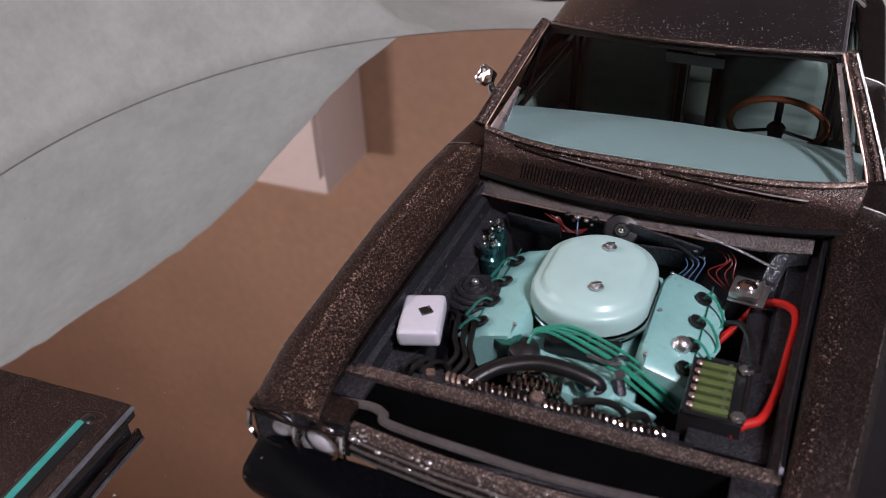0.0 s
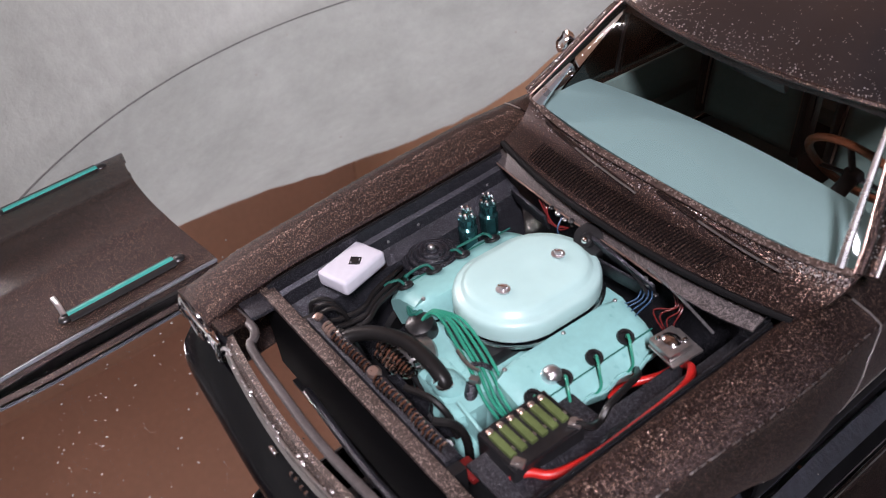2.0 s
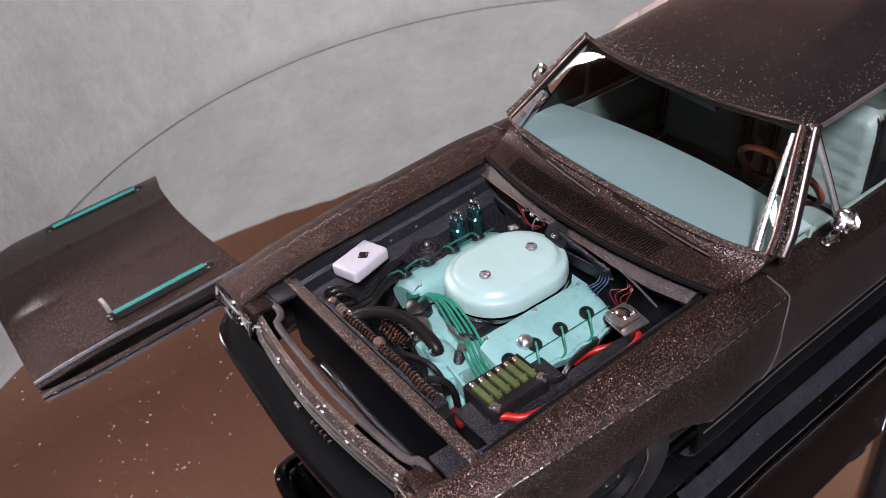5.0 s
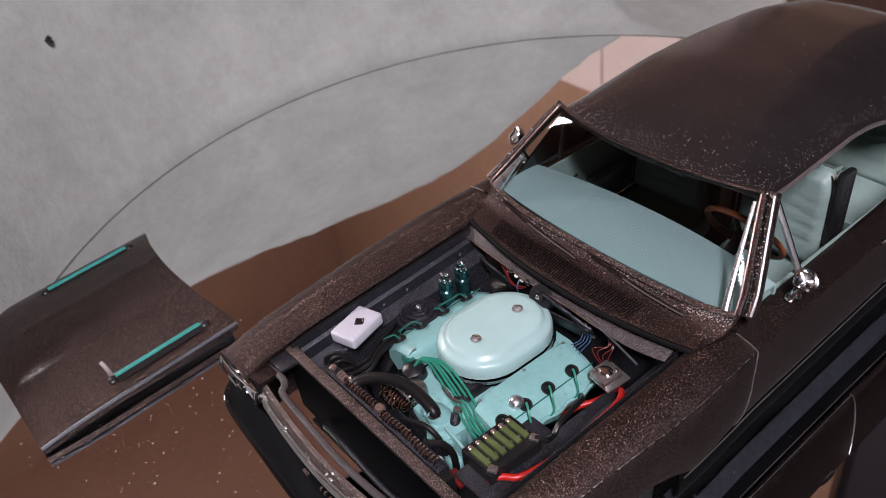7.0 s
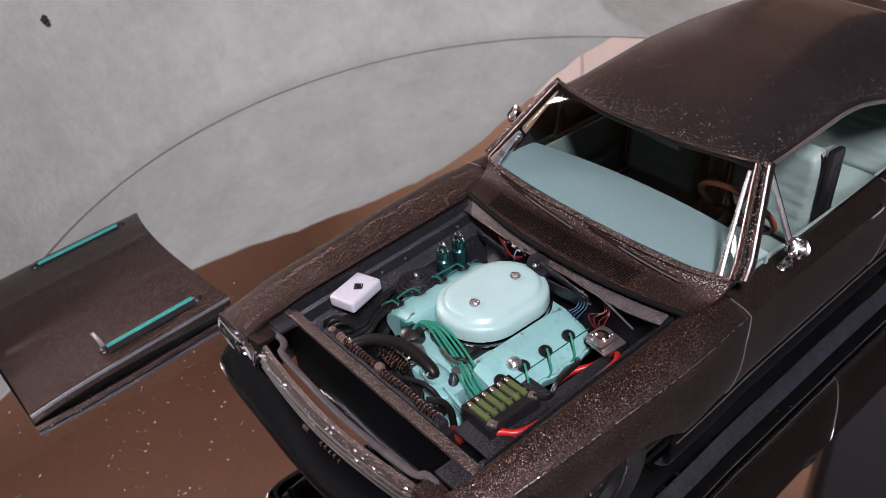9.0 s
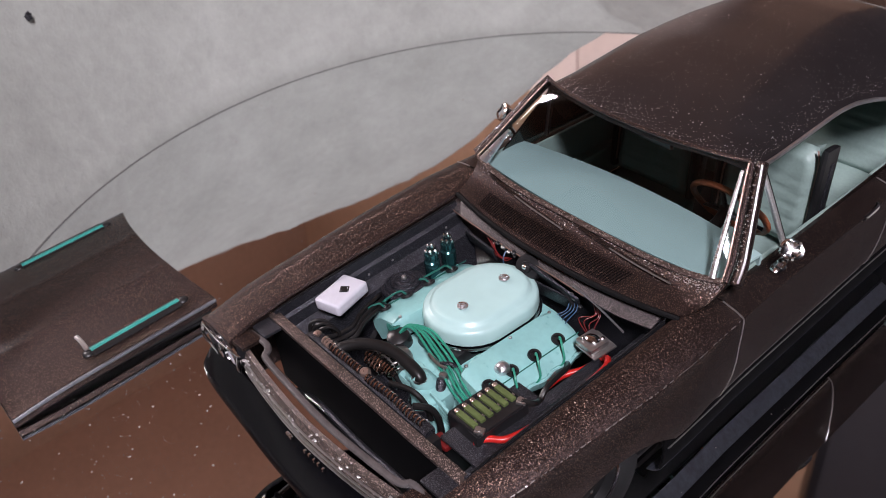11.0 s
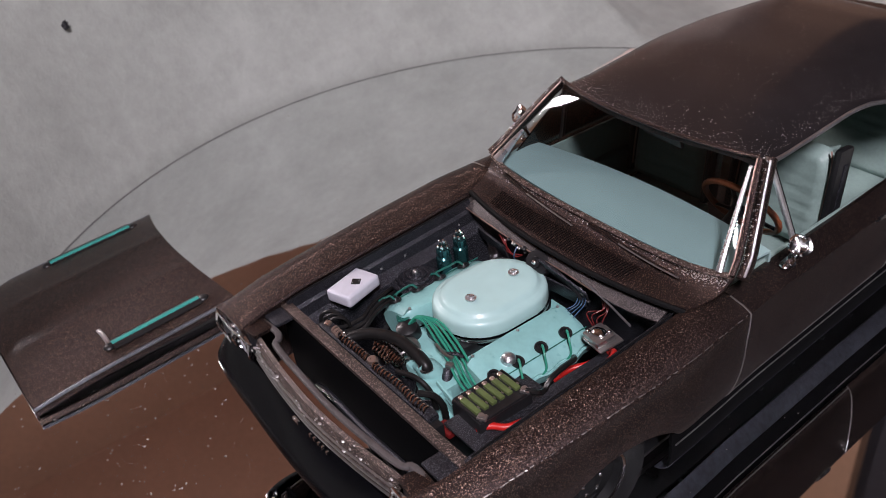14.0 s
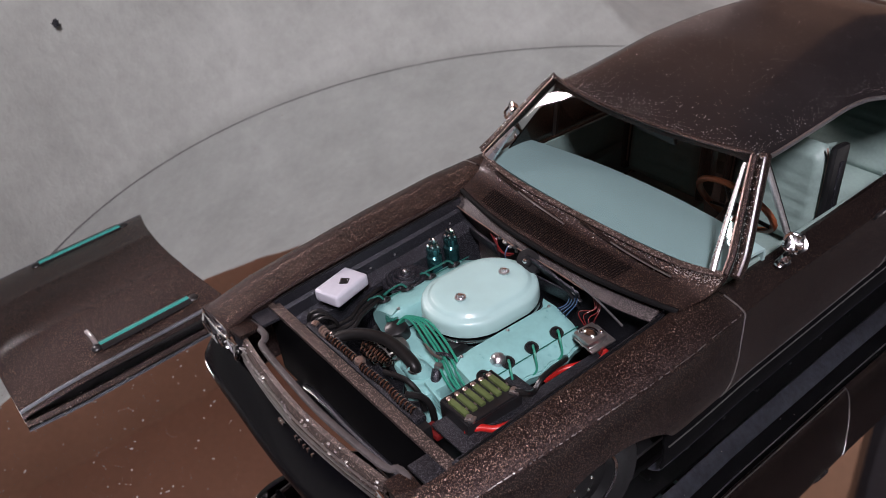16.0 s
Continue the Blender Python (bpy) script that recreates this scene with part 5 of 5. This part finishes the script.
rows.append([(p[0], p[1] - 0.05, 3.2) for p in rows[-1]])
bm = grid(rows)
bmesh.ops.recalc_face_normals(bm, faces=bm.faces)
dash = part("dashboard", bm, TEAL_DASH, CAR, "plain pale teal dashboard top", smooth=50, thick=0.05)
part("dash_face", box((5.4, 0.12, 0.6), (0, 0.42, 3.55), 0.05), BLACK, dash)


def steering_wheel():
    c, ax = Vector((1.54, 1.30, 3.94)), Vector((0.0, 0.88, 0.48)).normalized()
    q = ax.to_track_quat("Z", "Y").to_matrix()
    rim = [c + q @ Vector((0.78 * math.cos(a), 0.78 * math.sin(a), 0)) for a in np.linspace(0, 2 * math.pi, 33)]
    w = part("steering_wheel", tube(rim, 0.065, 8, steps=1), WOOD, CAR, "wood-rimmed steering wheel with dark spokes")
    for a in (90, 210, 330):
        e = c + q @ Vector((0.74 * math.cos(radians(a)), 0.74 * math.sin(radians(a)), 0))
        part("spoke", tube([c - ax * 0.1, c.lerp(e, 0.5) - ax * 0.05, e], 0.06, 8, flat=0.5), SATIN, w)
    part("wheel_hub", turned([(0, 0.06), (0.12, 0.05), (0.16, -0.02), (0.14, -0.12)], c - ax * 0.05, ax, 18), SATIN, w)
    part("column", rod(c - ax * 0.15, c - ax * 1.2, 0.12), BLACK, w)


steering_wheel()


def cushion(w, h, d, at, lean, name, label, creases=4, top=0.35):
    """A plump upholstered back, w wide, h high and d deep, with sideways creases and rounded shoulders."""
    rows = []
    for k in range(37):
        f = k / 36
        row = []
        shoulder = 1.0 - 0.22 * smooth01((f - 0.72) / 0.28) ** 2
        for i in range(25):
            g = i / 24 * 2 - 1
            edge = smooth01((1 - abs(g)) * 4.0) * smooth01(min(f, 1 - f) * 9.0)
            cr = sum(math.exp(-((f - (0.12 + 0.72 * (c + 1) / (creases + 1)) - 0.02 * math.sin(3 * g + c)) / 0.012) ** 2) for c in range(creases))
            row.append((g * w / 2 * shoulder, -d / 2 + 0.22 * (1 - edge) + 0.03 * cr * edge - 0.05 * abs(g) ** 3 * edge, (f - 0.5) * h))
        rows.append(row)
    bm = grid(rows)
    m = Matrix.Translation(at) @ Euler((radians(lean), 0, 0)).to_matrix().to_4x4()
    for v in bm.verts:
        v.co = m @ v.co
    bmesh.ops.recalc_face_normals(bm, faces=bm.faces)
    if sum(f.normal.y for f in bm.faces) > 0:
        bmesh.ops.reverse_faces(bm, faces=bm.faces)
    return part(name, bm, TEAL_SEAT, CAR, label, smooth=60, thick=d * 0.7)


for s in (-1, 1):
    x = s * 1.35
    seat = cushion(2.05, 2.4, 0.5, (x, 2.98, 3.62), -7, "seat_back", "grey-teal vinyl front seat back with pale brown piping")
    for j in (-1, 1):
        part("seat_shell", box((0.16, 0.46, 2.5), (x + j * 1.05, 2.96, 3.70), 0.08, (-4, 0, 0)), BLACK, seat, "black side shell")
        part("piping", tube([(x + j * 0.97, 2.72, 2.7), (x + j * 0.96, 2.80, 3.6), (x + j * 0.93, 2.91, 4.5), (x + j * 0.84, 2.98, 4.80)], 0.02, 6), PIPING, seat, "brown piping")
    part("hinge_cover", box((0.04, 0.12, 1.5), (x + 1.135, 2.97, 3.85), 0.015, (-4, 0, 0)), SATIN, seat)
    part("seat_cushion", box((2.05, 2.1, 0.5), (x, 2.0, 2.0), 0.16, (4, 0, 0)), TEAL_SEAT, CAR, "teal front seat cushion")
cushion(5.1, 2.3, 0.5, (0, 6.9, 3.3), -22, "rear_seat_back", "creased teal vinyl rear seat back", 5)
part("rear_seat_cushion", box((5.1, 1.9, 0.5), (0, 5.7, 2.1), 0.18, (4, 0, 0)), TEAL_SEAT, CAR, "teal rear bench cushion")
part("parcel_shelf", box((5.4, 1.9, 0.08), (0, 8.3, 4.02), 0.03), BLACK, CAR)
for s in (-1, 1):
    tr = part("door_trim", box((0.08, 4.6, 1.9), (s * 2.76, 1.7, 2.93), 0.04), TEAL_SEAT, CAR, "teal inner door trim")
    part("arm_rest", box((0.25, 1.5, 0.2), (s * 2.62, 2.2, 2.9), 0.06), TEAL_SEAT, tr)
    part("window_crank", tube([(s * 2.72, 0.9, 3.3), (s * 2.62, 0.95, 3.3), (s * 2.62, 1.25, 3.4)], 0.04, 6), CHROME, tr)
    part("rear_side_trim", box((0.08, 3.6, 1.9), (s * 2.72, 6.0, 2.95), 0.04), TEAL_SEAT, CAR, "teal rear side trim")
rv = part("rear_view_mirror", box((0.95, 0.10, 0.24), (0.12, 0.72, 5.28), 0.05, (15, 0, -4)), BLACK, CAR, "black rear-view mirror")
part("mirror_stalk", tube([(0.1, 0.70, 5.42), (0.1, 0.62, 5.60), (0.08, 0.5, 5.72)], 0.04, 6), BLACK, rv)
for s in (-1, 1):
    part("sun_visor", box((1.5, 0.5, 0.07), (s * 1.15, 0.92, 5.56), 0.03, (8, 0, 0)), TEAL_SEAT, CAR, "folded-up sun visor")


# the loose hood, lying on the mirror
def hood():
    h = thing("car_hood", "loose brown metallic car hood with two teal vent strips", "car hood", (-10.2, -8.0, 0.0), 0.0)
    W, L = 2.62, 2.50

    def at(u, v):
        x = u * (W + 0.0 * v) - 0.10 * v
        y = v * L + (0.34 * (u * u) - 0.28) * (1 if v > 0 else 0) * v**6
        z = 0.42 + 0.34 * (1 - u * u) ** 0.8 - 0.10 * max(0.0, -v) ** 3 + 0.02 * math.exp(-((abs(u) - 0.34) / 0.06) ** 2) * smooth01((v + 1.0) * 2)
        return Vector((x, y, z))

    us, vs = np.linspace(-1, 1, 61), np.linspace(-1, 1, 33)
    rows = [[at(u, v) for u in us] for v in vs]
    for r in rows:
        r.insert(0, r[0] + Vector((-0.03, 0, -0.07)))
        r.insert(0, r[0] + Vector((0.02, 0, -0.20)))
        r.append(r[-1] + Vector((0.03, 0, -0.07)))
        r.append(r[-1] + Vector((-0.02, 0, -0.20)))
    bm = grid(rows)
    bmesh.ops.recalc_face_normals(bm, faces=bm.faces)
    if sum(f.normal.z for f in bm.faces) < 0:
        bmesh.ops.reverse_faces(bm, faces=bm.faces)
    part("hood_skin", bm, PAINT, h, smooth=40, thick=0.06)
    rng = random.Random(88)
    specks([at(rng.uniform(-0.97, 0.97), rng.uniform(-0.98, 0.9)) for _ in range(1100)], 0.0105, FLAKE, h, "fine bronze flakes in the paint of the hood", 89)
    for s in (-1, 1):
        part("hood_flange", box((0.10, 4.8, 0.34), (s * 2.45, 0, 0.175), 0.02), BLACK, h, "black inner flange")
        part("hood_edge", tube([at(s, v) + Vector((s * 0.03, 0, -0.05)) for v in np.linspace(-1, 1, 9)], 0.045, 6, steps=2), EDGE_GREY, h, "satin blue-grey edge")
    part("hood_flange", box((4.8, 0.10, 0.30), (0, -2.40, 0.155), 0.02), BLACK, h)
    for s in (-1, 1):
        u = s * 0.855
        pts = [at(u, v) + Vector((0, 0, 0.02)) for v in np.linspace(-0.17, 0.73, 9)]
        v0 = part("vent_frame", tube(pts, 0.20, 8, flat=0.28, steps=3), BLACK, h, "black vent bezel")
        part("vent_strip", tube([p + Vector((-s * 0.02, 0, 0.045)) for p in pts[0:]], 0.075, 8, flat=0.4, steps=3), TEAL_STRIPE, v0, "teal vent strip")
        for e, d in ((pts[0], -0.08), (pts[-1], 0.10)):
            part("vent_end", ball(e + Vector((0, d, -0.01)), 0.14, n=10, squash=(0.9, 1, 0.4)), BLACK, v0)
        if s > 0:
            part("vent_badge", tube([pts[0] + Vector((-0.05, -0.06, 0.05)), pts[0] + Vector((-0.30, -0.06, 0.12)), pts[0] + Vector((-0.58, -0.08, 0.14))], 0.055, 6, flat=0.5), FOIL, v0, "small bright metal badge bar")
    return h


hood()


# dust on the mirror
def dust():
    rng = random.Random(11)
    vs, fs = [], []
    for k in range(1050):
        if k < 880:
            x, y = rng.gauss(-5.2, 2.6), rng.gauss(-9.0, 1.9)
        else:
            a, r = rng.uniform(0, 2 * math.pi), RIM * math.sqrt(rng.uniform(0, 0.97))
            x, y = CX + r * math.cos(a), CY + r * math.sin(a)
        if math.hypot(x - CX, y - CY) > RIM - 0.3:
            continue
        s = 0.007 + 0.024 * rng.random() ** 5
        b, n = len(vs), 5
        for i in range(n):
            t = 2 * math.pi * i / n + rng.random()
            d = s * rng.uniform(0.6, 1.4)
            vs.append((x + d * math.cos(t), y + d * math.sin(t), 0.004))
        vs.append((x, y, 0.004 + s * 0.8))
        fs += [(b + i, b + (i + 1) % n, b + n) for i in range(n)]
    data = bpy.data.meshes.new("dust")
    data.from_pydata([(a / 100, c / 100, d / 100) for a, c, d in vs], [], fs)
    data.materials.append(DUST)
    return tagged(new("dust", data), "fine pale dust specks scattered on the mirror", "dust", kind="stuff")


dust()
